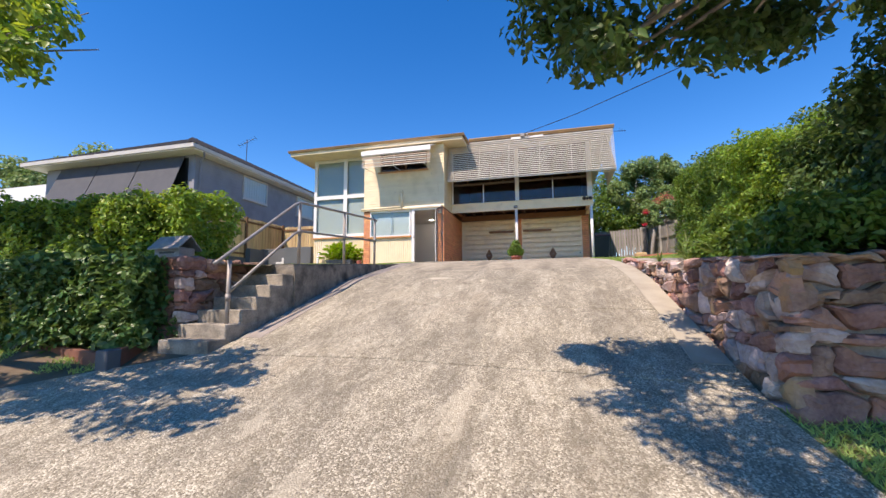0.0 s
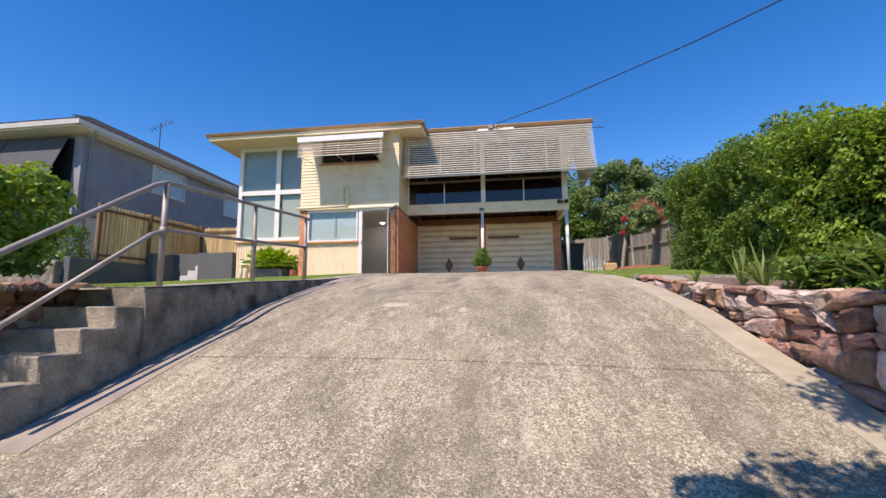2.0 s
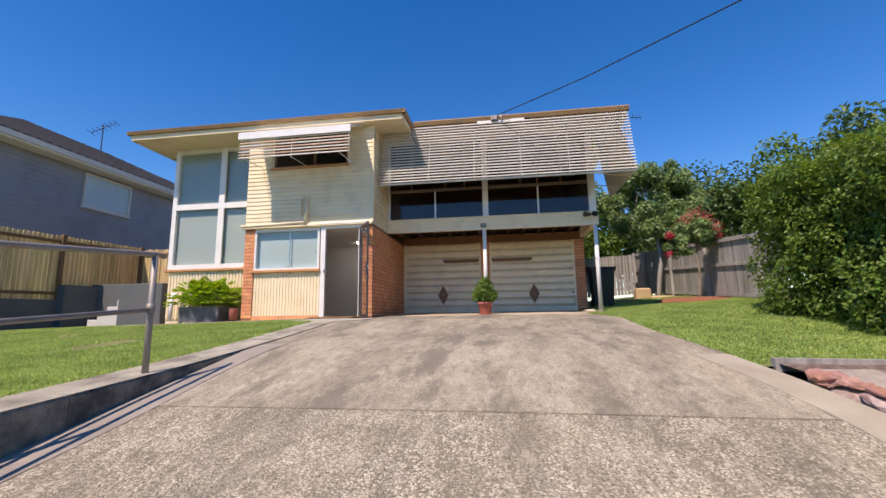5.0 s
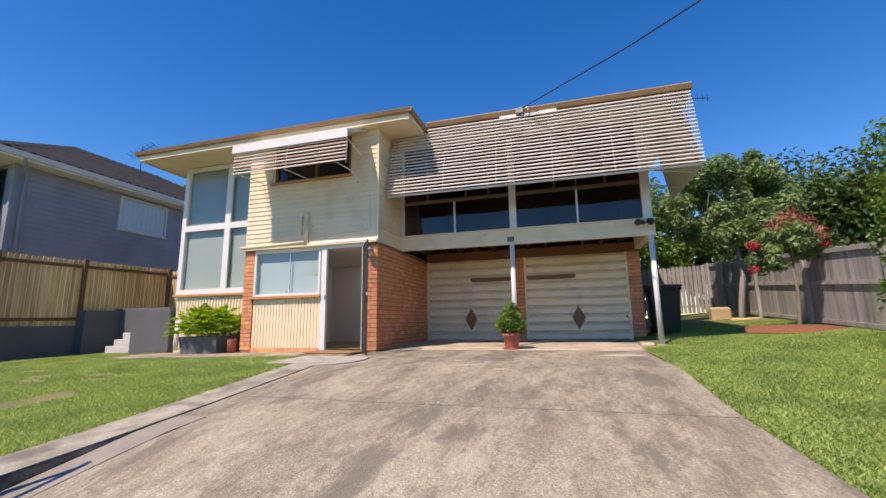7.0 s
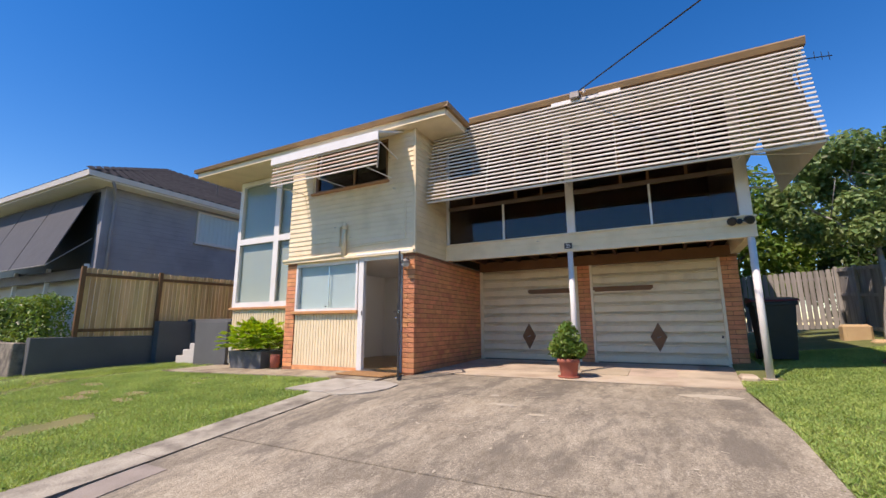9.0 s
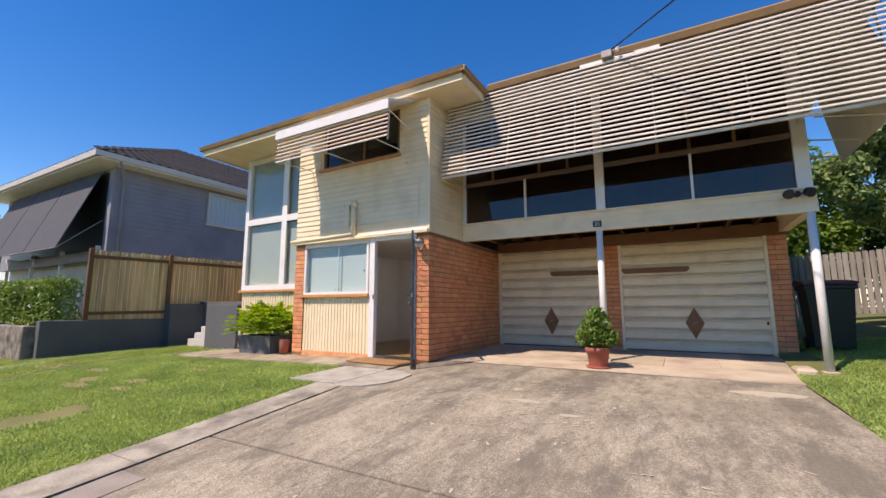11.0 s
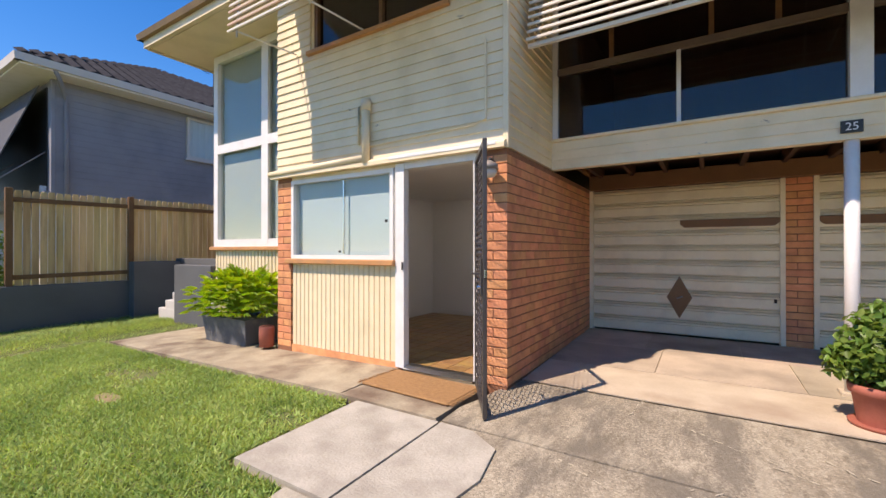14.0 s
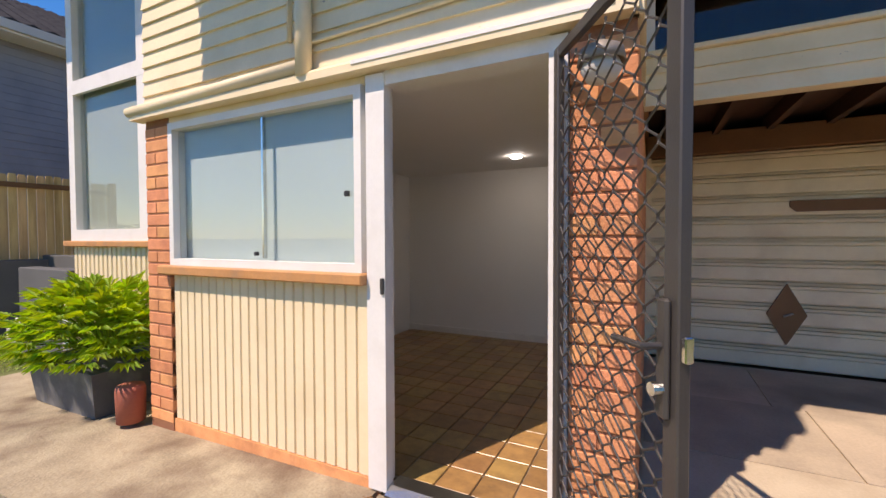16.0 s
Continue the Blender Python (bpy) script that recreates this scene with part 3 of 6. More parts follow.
lawn_b = solid("lawn_beside_drive", sheet(lawn_r, [(lambda y, k=k: edge_r(y) + 0.01 + (9 - edge_r(y)) * k) for k in (0, .06, .12, .2, .3, .4, .5, .7, 1)], frange(9.36, 27.5, 0.5)), M["turf"], "sloping green side lawn, mown short", "lawn", kind="structure")
solid("garden_bed", sheet(lambda x, y: lawn_r(x, y) + 0.03, [(lambda y, k=k: edge_r(y) + 0.2 + (9 - edge_r(y)) * k) for k in (0, .1, .2, .4, 1)], frange(3.9, 9.4, 0.5)), M["mulch"], "garden bed covered in dry bark mulch", "garden bed", kind="structure")
solid("verge", sheet(lambda x, y: drive_z(edge_r(y), y) - 0.01 + 0.03 * (x - edge_r(y)), [(lambda y, k=k: edge_r(y) - 0.02 + k) for k in (0, .4, 1, 2, 4, 9)], frange(-3, 3.68, 0.5)), M["turf"], "grass verge at the foot of the stone wall", "verge", kind="structure")
solid("verge_bare", sheet(lambda x, y: drive_z(-4, y) - 0.02 + 0.06 * noise.noise(Vector((x, y, 0))), [(lambda y, k=k: edge_l(y) - k) for k in (0, .4, 1, 2, 4, 9, 20)], frange(-3, 4.2, 0.5)), M["soil"], "bare verge of soil, leaf litter and thin grass", "verge", kind="structure")

front_path = thing("front_path", (-6, 14, 2.58), "worn beige concrete path along the house front", "path", kind="structure")
part("slab", sheet(lambda x, y: lawn_l(x, y) + 0.035, frange(-9.3, -4.62, 0.5), frange(13.6, 14.95, 0.3), skirt=0.1), M["path"], front_path)
part("slab", sheet(lambda x, y: 2.575, frange(-4.6, -3.62, 0.3), frange(13.58, 14.42, 0.3), skirt=0.1), M["path"], front_path)
part("slab", sheet(lambda x, y: drive_z(x, y) + 0.016, [-4.38, -4.0, -3.58], frange(12.5, 13.56, 0.3), skirt=0.1), M["patch_pale"], front_path)
# kerb beside the driveway
kerb = thing("kerb_wall", (-3.6, 8, 1.4), "low stained concrete kerb wall holding the lawn", "retaining wall", kind="structure")
for a, b in ((5.5, 7.9), (7.905, 10.3), (10.305, 12.47)):
    s = Shape()
    ys = frange(a, b, 0.4)
    for y0, y1 in zip(ys[:-1], ys[1:]):
        z0, z1 = lawn_l(-3.6, y0) + 0.01, lawn_l(-3.6, y1) + 0.01
        s.add([(-3.79, y0, z0 - 0.9), (-3.43, y0, z0 - 0.9), (-3.43, y0, z0 - .015), (-3.445, y0, z0), (-3.79, y0, z0), (-3.79, y1, z1 - 0.9), (-3.43, y1, z1 - 0.9), (-3.43, y1, z1 - .015), (-3.445, y1, z1), (-3.79, y1, z1)],
              [(1, 6, 7, 2), (2, 7, 8, 3), (3, 8, 9, 4), (4, 9, 5, 0)] + ([(0, 1, 2, 3, 4)] if y0 == ys[0] else []) + ([(9, 8, 7, 6, 5)] if y1 == ys[-1] else []))
    part("kerb_length", s, M["kerb"], kerb)
    t = Shape()
    for y0, y1 in zip(ys[:-1], ys[1:]):
        z0, z1 = lawn_l(-3.6, y0) + 0.013, lawn_l(-3.6, y1) + 0.013
        t.add([(-3.86, y0, z0), (-3.436, y0, z0), (-3.436, y1, z1), (-3.86, y1, z1), (-3.86, y0, z0 + .006), (-3.436, y0, z0 + .006), (-3.436, y1, z1 + .006), (-3.86, y1, z1 + .006)], [(4, 5, 6, 7), (1, 2, 6, 5), (0, 4, 7, 3)])
    part("worn_top", t, M["kerb_top"], kerb)

# ---- steps ----
steps = thing("garden_steps", (-3.95, 4.7, 0.8), "weathered mossy concrete garden steps with seven risers", "steps")
for i in range(7):
    z = 0.80 + 0.163 * (i + 1)
    y = 3.92 + 0.265 * i
    part("step", Shape().soft_box(-4.14 - 0.003 * i, -3.44 - 0.004 * i, y, 5.9 - 0.01 * i, 0.6, z, 0.012), M["step"], steps)
# pipe handrail
rail = thing("handrail", (-3.53, 6.4, 1.8), "grey galvanised pipe handrail with two rails beside the steps", "handrail")
for y, z0, z1 in ((4.29, 0.95, 1.9), (5.73, 1.9, 2.93), (7.19, 2.0, 3.04), (8.6, 2.1, 3.17)):
    part("post", Shape().tube([(-3.53, y, z0), (-3.53, y, z1)], 0.026, 12), M["galv"], rail, smooth=True)
    part("collar", Shape().tube([(-3.53, y, z1 - 0.5), (-3.53, y, z1 - 0.42)], 0.034, 12), M["galv"], rail, smooth=True)
part("top_rail", Shape().tube([(-3.53, 4.05, 1.84), (-3.53, 4.12, 1.88), (-3.53, 5.6, 2.88), (-3.53, 5.73, 2.94), (-3.53, 5.9, 2.955), (-3.53, 8.62, 3.18), (-3.53, 8.7, 3.17)], 0.022, 12), M["galv"], rail, smooth=True)
part("lower_rail", Shape().tube([(-3.53, 4.29, 1.5), (-3.53, 5.6, 2.42), (-3.53, 5.75, 2.48), (-3.53, 8.62, 2.7)], 0.02, 12), M["galv"], rail, smooth=True)


# ---- stone walls ----
def stone_face(parent, place, length, bottom, top, cell, seed, pale=0.4):
    """Irregular stones on a face: place(u, z, out) gives the point; bottom(u), top(u) the face's edges."""
    rg = random.Random(seed)
    us = [length * k / 20 for k in range(21)]
    lo, hi = min(bottom(u) for u in us), max(top(u) for u in us)
    rows, cols = max(2, round((hi - lo) / cell[1])), max(2, round(length / cell[0]))
    grid = {}
    for r in range(rows + 1):
        shift = rg.uniform(-0.25, 0.25)
        for c in range(cols + 1):
            u = length * min(1, max(0, (c + (shift + rg.uniform(-0.33, 0.33) if 0 < c < cols else 0)) / cols))
            grid[r, c] = (u, lo + (hi - lo) * (r + (rg.uniform(-0.42, 0.42) if 0 < r < rows else 0)) / rows)
    for r in range(rows):
        c = 0
        while c < cols:
            span = 2 if c < cols - 1 and rg.random() < 0.2 else 1
            q = [grid[r, c], grid[r, c + span], grid[r + 1, c + span], grid[r + 1, c]]
            c += span
            ring = []
            for i in range(4):
                a, b = q[i], q[(i + 1) % 4]
                for k in (0.1, 0.35, 0.65, 0.9):
                    j = 0.03 if 0.2 < k < 0.8 else 0.006
                    ring.append((a[0] + (b[0] - a[0]) * k + rg.uniform(-j, j), a[1] + (b[1] - a[1]) * k + rg.uniform(-j, j)))
            ring = [(u, min(max(z, bottom(u) - 0.08), top(u) + rg.uniform(-.02, .03))) for u, z in ring]
            n = len(ring)
            cu, cz = sum(p[0] for p in ring) / n, sum(p[1] for p in ring) / n
            if max(p[1] for p in ring) - min(p[1] for p in ring) < 0.06:
                continue
            depth = rg.uniform(0.03, 0.085)
            tu, tz = rg.uniform(-0.12, 0.12), rg.uniform(-0.12, 0.12)
            s = Shape()
            for k, out in ((0.97, -0.05), (0.95, depth * 0.35), (0.84, depth * 0.85), (0.45, depth * rg.uniform(1.0, 1.25))):
                for u, z in ring:
                    o = out + ((u - cu) * tu + (z - cz) * tz + rg.uniform(-.009, .009)) * (out > 0)
                    s.v.append(tuple(place(cu + (u - cu) * k, cz + (z - cz) * k, o)))
            for k in range(3):
                s.f += [(k * n + i, k * n + (i + 1) % n, k * n + n + (i + 1) % n, k * n + n + i) for i in range(n)]
            s.f.append(tuple(range(3 * n, 4 * n)))
            part("stone", s, M["stone" if rg.random() > pale else "stone_pale"], parent)


wall_r = thing("stone_wall", (2.1, 6, 1.0), "rustic retaining wall of rough reddish-brown field stones", "retaining wall", kind="structure")
WT = [(3.6, 1.70), (5.2, 1.82), (7.2, 1.93), (8.3, 2.06), (9.0, 2.2)]
s = Shape()
for y0, y1 in zip(frange(3.6, 8.95, 0.4)[:-1], frange(3.6, 8.95, 0.4)[1:]):
    x0, x1 = edge_r(y0) + 0.12, edge_r(y1) + 0.12
    s.add([(x0, y0, 0.2), (x0 + .4, y0, 0.2), (x0 + .4, y0, lerp(WT, y0) - .02), (x0, y0, lerp(WT, y0) - .02), (x1, y1, 0.2), (x1 + .4, y1, 0.2), (x1 + .4, y1, lerp(WT, y1) - .02), (x1, y1, lerp(WT, y1) - .02)],
          [(0, 4, 7, 3), (3, 7, 6, 2), (2, 6, 5, 1), (0, 1, 2, 3), (7, 6, 5, 4)])
part("mortar", s, M["grout"], wall_r)
part("mortar", Shape().box(1.99, 9, 3.56, 4.2, 0.1, 1.68), M["grout"], wall_r)
stone_face(wall_r, lambda u, z, o: Vector((edge_r(8.95 - u) + 0.09 - o, 8.95 - u, z)), 5.48, lambda u: drive_z(1.8, 8.95 - u) - 0.05, lambda u: max(lerp(WT, 8.95 - u), drive_z(1.8, 8.95 - u) + .06), (0.23, 0.155), 11)
# street face gets few pale stones: the tree's shade partly put into its colour
stone_face(wall_r, lambda u, z, o: Vector((1.9 + u, 3.53 - o, z)), 4.6, lambda u: 0.42, lambda u: 1.7 + 0.02 * u, (0.3, 0.15), 12, 0.12)
wall_s = thing("stone_wall", (-4.9, 4.4, 0.8), "stone pier wall of dark reddish rubble beside the steps", "retaining wall", kind="structure")
part("mortar", Shape().box(-12, -4.24, 4.3, 4.75, 0.3, 1.93), M["grout"], wall_s)
part("mortar", Shape().box(-4.75, -4.24, 4.7, 5.9, 0.3, 1.93), M["grout"], wall_s)
stone_face(wall_s, lambda u, z, o: Vector((-4.2 + o, 4.2 + u, z)), 1.6, lambda u: 0.8 + 0.5 * u, lambda u: 1.98, (0.24, 0.15), 13, 0.15)
stone_face(wall_s, lambda u, z, o: Vector((-6.2 + u, 4.28 - o, z)), 2.0, lambda u: 0.75, lambda u: 1.98, (0.25, 0.155), 14, 0.15)
# planter edging in front of the hedge
edging = thing("planter_edging", (-5, 3.8, 0.7), "low red-brown edging boards with a grey corner block", "edging")
m1 = Matrix.Translation((-4.3, 3.5, 0.66)) @ Euler((0, 0, math.atan2(0.85, -3.1))).to_matrix().to_4x4()
part("board", Shape().soft_box(0, 6.5, -0.04, 0.04, -0.15, 0.2, 0.01, m1), M["edge_board"], edging)
m2 = Matrix.Translation((-4.27, 3.5, 0.68)) @ Euler((0, 0, radians(108))).to_matrix().to_4x4()
part("board", Shape().soft_box(0, 0.75, -0.04, 0.04, -0.1, 0.22, 0.01, m2), M["edge_board"], edging)
part("corner_block", Shape().soft_box(-4.36, -4.2, 3.4, 3.56, 0.5, 0.9, 0.01), M["grey_wall"], edging)


def blot(x, y, rx, ry, m, seed, name="patch"):
    """A flat irregular patch lying on the driveway."""
    rr = random.Random(seed)
    s = Shape()
    ring = []
    for i in range(22):
        a = 2 * math.pi * i / 22
        k = rr.uniform(0.72, 1.12)
        ring.append((x + rx * k * math.cos(a), y + ry * k * math.sin(a)))
    top = [(p, q, drive_z(p, q) + 0.012 * noise.noise(Vector((p * 0.5, q * 0.5, 3))) + 0.005) for p, q in ring]
    s.add(top + [(p, q, z - 0.03) for p, q, z in top], [tuple(range(22))] + [(i, i + 22, (i + 1) % 22 + 22, (i + 1) % 22) for i in range(22)])
    part(name, s, m, driveway)


PATCH = mat("repair_mortar", (0.52, 0.465, 0.35), (0.42, 0.37, 0.275), 8, 0.9, 0.3, 80)
for i, (x, y, rx, ry) in enumerate(((-1.66, 7.2, 0.2, 0.1), (-0.84, 7.0, 0.05, 0.08), (0.9, 14.05, 0.33, 0.13), (-1.25, 12.75, 0.16, 0.05), (-0.75, 12.4, 0.1, 0.03), (-1.5, 13.2, 0.06, 0.05))):
    blot(x, y, rx, ry, PATCH, 90 + i)

rr = random.Random(17)
scuffs = Shape()


def chip(x, y, a, L, w):
    """One flat sharp-edged flake of pale mortar."""
    c, q = math.cos(a), math.sin(a)
    pts = []
    for k in range(7):
        t = 2 * math.pi * k / 7
        u, v = L * rr.uniform(0.4, 1.0) * math.cos(t), w * rr.uniform(0.4, 1.0) * math.sin(t)
        pts.append((x + u * c - v * q, y + u * q + v * c))
    scuffs.add([(p, r, drive_z(p, r) + 0.012 * noise.noise(Vector((p * 0.5, r * 0.5, 3))) + 0.005) for p, r in pts], [tuple(range(7))])


for i in range(46):
    x, y = rr.gauss(-1.4, 0.6), rr.gauss(12.5, 0.6)
    a = rr.choice((0.35, 0.35, 1.2, 2.6)) + rr.gauss(0, 0.3)
    for k in range(rr.randint(4, 12)):
        L = rr.uniform(0.012, 0.06)
        chip(x + rr.gauss(0, 0.008), y + rr.gauss(0, 0.008), a + rr.gauss(0, 0.25), L, rr.uniform(0.003, 0.012))
        x, y = x + math.cos(a) * L * rr.uniform(1.2, 2.6), y + math.sin(a) * L * rr.uniform(1.2, 2.6)
for i in range(90):
    chip(rr.gauss(-1.2, 0.9), rr.gauss(12.3, 0.8), rr.uniform(0, 6.28), rr.uniform(0.008, 0.05), rr.uniform(0.005, 0.02))
tagged(part("scuff_marks", scuffs, PATCH, driveway, "pale scuffs scraped on the concrete"), kind="stuff")

ring = [(-3.56, 12.44), (-3.35, 12.42), (-3.18, 12.52), (-3.04, 12.74), (-2.99, 13.05), (-3.06, 13.4), (-3.3, 13.55), (-3.56, 13.56)]
top = [(p, q, drive_z(p, q) + 0.018) for p, q in ring]
part("concrete_patch", Shape().add(top + [(p, q, z - 0.06) for p, q, z in top], [tuple(range(8))] + [(i, i + 8, (i + 1) % 8 + 8, (i + 1) % 8) for i in range(8)]), M["patch_pale"], driveway)


# ---- house ----
G = 2.6
house = thing("house", (-3, 18, 2.6), "two-storey cream weatherboard house on a brick and garage ground floor", "house", kind="structure")
X0, X1, XL, XR = -6.58, -3.42, -9.1, 1.83
YF, YW, YB, YG, YE = 14.42, 15.0, 15.67, 17.52, 23.0
Z1, ZT = 4.70, 7.12


def wall_with_hole(x0, x1, y0, y1, z0, z1, hx0, hx1, hz0, hz1):
    return Shape().box(x0, hx0, y0, y1, z0, z1).box(hx1, x1, y0, y1, z0, z1).box(hx0, hx1, y0, y1, z0, hz0).box(hx0, hx1, y0, y1, hz1, z1)


# upper front wing
wing = part("upper_wall", wall_with_hole(X0, X1 - 0.002, YF + 0.02, YF + 0.16, Z1 + 0.02, ZT, -5.93, -4.06, 6.18, 7.05), M["cream"], house)
part("side_wall", Shape().box(X1 - 0.16, X1 - 0.02, YF + 0.16, YB + 0.1, Z1 + 0.02, ZT), M["cream"], house)
part("side_wall", Shape().box(X0, X0 + 0.14, YF + 0.16, YW, G - 0.2, ZT), M["cream"], house)


def boards_x(parent, xa, xb, y, z0, z1, step=0.1):
    """Lapped weatherboards on a wall that faces the street."""
    z = z0
    while z < z1 - 0.02:
        h = min(step, z1 - z)
        s = Shape().prism([(y + 0.02, z - 0.006), (y - 0.012, z - 0.007), (y - 0.011, z + 0.001), (y + 0.004, z + h), (y + 0.02, z + h)], xa, xb, "x")
        part("weatherboard", s, M["cream_board"], parent)
        z += step


def boards_y(parent, x, ya, yb, z0, z1, step=0.1):
    z = z0
    while z < z1 - 0.02:
        h = min(step, z1 - z)
        s = Shape().prism([(x - 0.02, z - 0.006), (x + 0.012, z - 0.007), (x + 0.011, z + 0.001), (x - 0.004, z + h), (x - 0.02, z + h)], ya, yb, "y")
        part("weatherboard", s, M["cream_board"], parent)
        z += step


boards_x(wing, X0, X1 - 0.03, YF, 4.78, 6.18)
boards_x(wing, X0, -5.97, YF, 6.18, ZT)
boards_x(wing, -4.02, X1 - 0.03, YF, 6.18, ZT)
side = part("side_cladding", Shape().box(X1 - 0.03, X1 - 0.018, YF + 0.05, YB, Z1 + 0.02, ZT), M["cream"], house)
boards_y(side, X1, YF + 0.03, YB, Z1 + 0.02, ZT)
part("corner_trim", Shape().soft_box(X1 - 0.035, X1 + 0.018, YF - 0.018, YF + 0.035, Z1, ZT, 0.004), M["cream"], house)
part("ledge", Shape().prism([(YF - 0.07, 4.7), (YF + 0.02, 4.7), (YF + 0.02, 4.79), (YF - 0.05, 4.76), (YF - 0.07, 4.74)], X0 - 0.06, X1 - 0.0, "x"), M["cream"], house)
part("flashing", Shape().prism([(YF - 0.075, 4.73), (YF - 0.07, 4.73), (YF - 0.07, 4.745), (YF - 0.02, 4.77), (YF - 0.02, 4.775), (YF - 0.075, 4.75)], -4.7, -3.5, "x"), M["white"], house)


def window(name, x0, x1, y, z0, z1, cols, rows, frame_m, glass_m, fw=0.05, depth=0.09):
    """A window in a wall facing the street: frame, glazing bars and panes. cols, rows: places of the bars."""
    w = part(name, Shape().box(x0, x0 + fw, y, y + depth, z0, z1).box(x1 - fw, x1, y, y + depth, z0, z1).box(x0 + fw, x1 - fw, y, y + depth, z0, z0 + fw).box(x0 + fw, x1 - fw, y, y + depth, z1 - fw, z1), frame_m, house)
    xs = [x0 + fw] + [c for c in cols] + [x1 - fw]
    zs = [z0 + fw] + [r for r in rows] + [z1 - fw]
    for c, hw in [(c, 0.025) for c in cols]:
        part("mullion", Shape().soft_box(c - hw, c + hw, y + 0.005, y + depth - 0.01, z0 + fw, z1 - fw, 0.004), frame_m, w)
    for r in rows:
        for a, b in zip(xs[:-1], xs[1:]):
            part("transom", Shape().box(a + 0.025, b - 0.025, y + 0.008, y + depth - 0.012, r - 0.025, r + 0.025), frame_m, w)
    for a, b in zip(xs[:-1], xs[1:]):
        for c, d in zip(zs[:-1], zs[1:]):
            p = part("pane", Shape().box(a, b, y + depth * 0.5, y + depth * 0.5 + 0.006, c, d), glass_m, w)
            p.visible_shadow = False
    return w


upw = window("upper_window", -5.93, -4.06, YF + 0.03, 6.18, 7.05, [-4.9], [], M["brown"], M["dark_glass"])
part("sill", Shape().soft_box(-6.0, -4.0, YF - 0.05, YF + 0.03, 6.13, 6.18, 0.006), M["sill"], upw)

# lower front: piers, window, ribbed panel, doorway
brick_me = mesh_of("brick", Shape().soft_box(0, 0.228, 0, 0.1, 0, 0.074, 0.004), M["brick"])
COURSE, NC = 0.0858, 24


def brick_x(parent, xa, xb, y, z0, n=NC):
    """Courses on a wall facing the street, cut to its width."""
    for c in range(n):
        x = xa - (0.118 if c % 2 else 0)
        while x < xb - 0.05:
            a, b = max(x, xa), min(x + 0.228, xb)
            b = xb if xb - x - 0.236 < 0.05 else b
            if b - a > 0.03:
                piece("brick", brick_me, parent, (a, y, z0 + c * COURSE), 0, ((b - a) / 0.228, 1, 1))
            x = b + 0.008


def brick_y(parent, ya, yb, x, z0, n=NC):
    for c in range(n):
        y = ya - (0.118 if c % 2 else 0)
        while y < yb - 0.05:
            a, b = max(y, ya), min(y + 0.228, yb)
            b = yb if yb - y - 0.236 < 0.05 else b
            if b - a > 0.03:
                piece("brick", brick_me, parent, (x, a, z0 + c * COURSE), math.pi / 2, ((b - a) / 0.228, 1, 1))
            y = b + 0.008


pier_a = part("brick_pier", Shape().box(X0 + 0.004, -6.32, YF + 0.004, YF + 0.14, G - 0.1, Z1), M["mortar"], house)
pier_b = part("brick_pier", Shape().box(-3.67, X1 - 0.006, YF + 0.006, YF + 0.14, G - 0.1, Z1), M["mortar"], house)
side_brick = part("brick_wall", Shape().box(X1 - 0.13, X1 - 0.006, YF + 0.14, YG + 0.1, G - 0.1, Z1), M["mortar"], house)
part("base_course", Shape().box(-6.32, -4.6, YF + 0.01, YF + 0.13, G - 0.1, 2.635), M["brick"], house)
panel = part("ribbed_panel", Shape().box(-6.32, -4.68, YF + 0.03, YF + 0.13, 2.635, 3.65), M["cream"], house)
x = -6.31
while x < -4.73:
    part("rib", Shape().prism([(x, YF + 0.03), (x + 0.006, YF + 0.018), (x + 0.064, YF + 0.018), (x + 0.07, YF + 0.03)], 2.64, 3.645, "z"), M["cream"], panel)
    x += 0.0745
low_win = window("front_window", -6.32, -4.7, YF + 0.0, 3.7, 4.66, [], [], M["white"], M["glass"], 0.045)
part("sash_edge", Shape().box(-5.455, -5.44, YF + 0.03, YF + 0.055, 3.76, 4.6), M["chrome"], low_win)
part("blind", Shape().box(-6.3, -4.71, YF + 0.1, YF + 0.11, 3.71, 4.65), M["blind"], low_win, "thin pale blue blind that lets daylight through")
part("catch", Shape().soft_box(-5.52, -5.49, YF + 0.02, YF + 0.04, 3.775, 3.8, 0.004), M["black"], low_win)
part("catch", Shape().soft_box(-4.83, -4.8, YF + 0.02, YF + 0.04, 4.1, 4.13, 0.004), M["black"], low_win)
part("sill", Shape().soft_box(-6.37, -4.66, YF - 0.06, YF + 0.05, 3.64, 3.7, 0.008), M["sill"], low_win)
jamb = part("door_frame", Shape().box(-4.66, -4.55, YF - 0.01, YF + 0.05, 2.6, 4.69).box(-4.69, -4.59, YF + 0.05, YF + 0.13, 2.6, 4.69).box(-3.75, -3.675, YF - 0.01, YF + 0.12, 2.6, 4.69).box(-4.55, -3.75, YF + 0.0, YF + 0.13, 4.63, 4.72), M["white"], house)
part("strike_plate", Shape().soft_box(-4.575, -4.555, YF - 0.022, YF - 0.008, 3.6, 3.68, 0.003), M["gate"], jamb)
part("threshold", Shape().prism([(YF - 0.03, 2.585), (YF + 0.12, 2.585), (YF + 0.12, 2.625), (YF + 0.02, 2.63), (YF - 0.03, 2.6)], -4.55, -3.75, "x"), M["chrome"], house)
part("head_board", Shape().box(-6.32, -4.68, YF + 0.01, YF + 0.12, 4.66, 4.7), M["cream"], house)
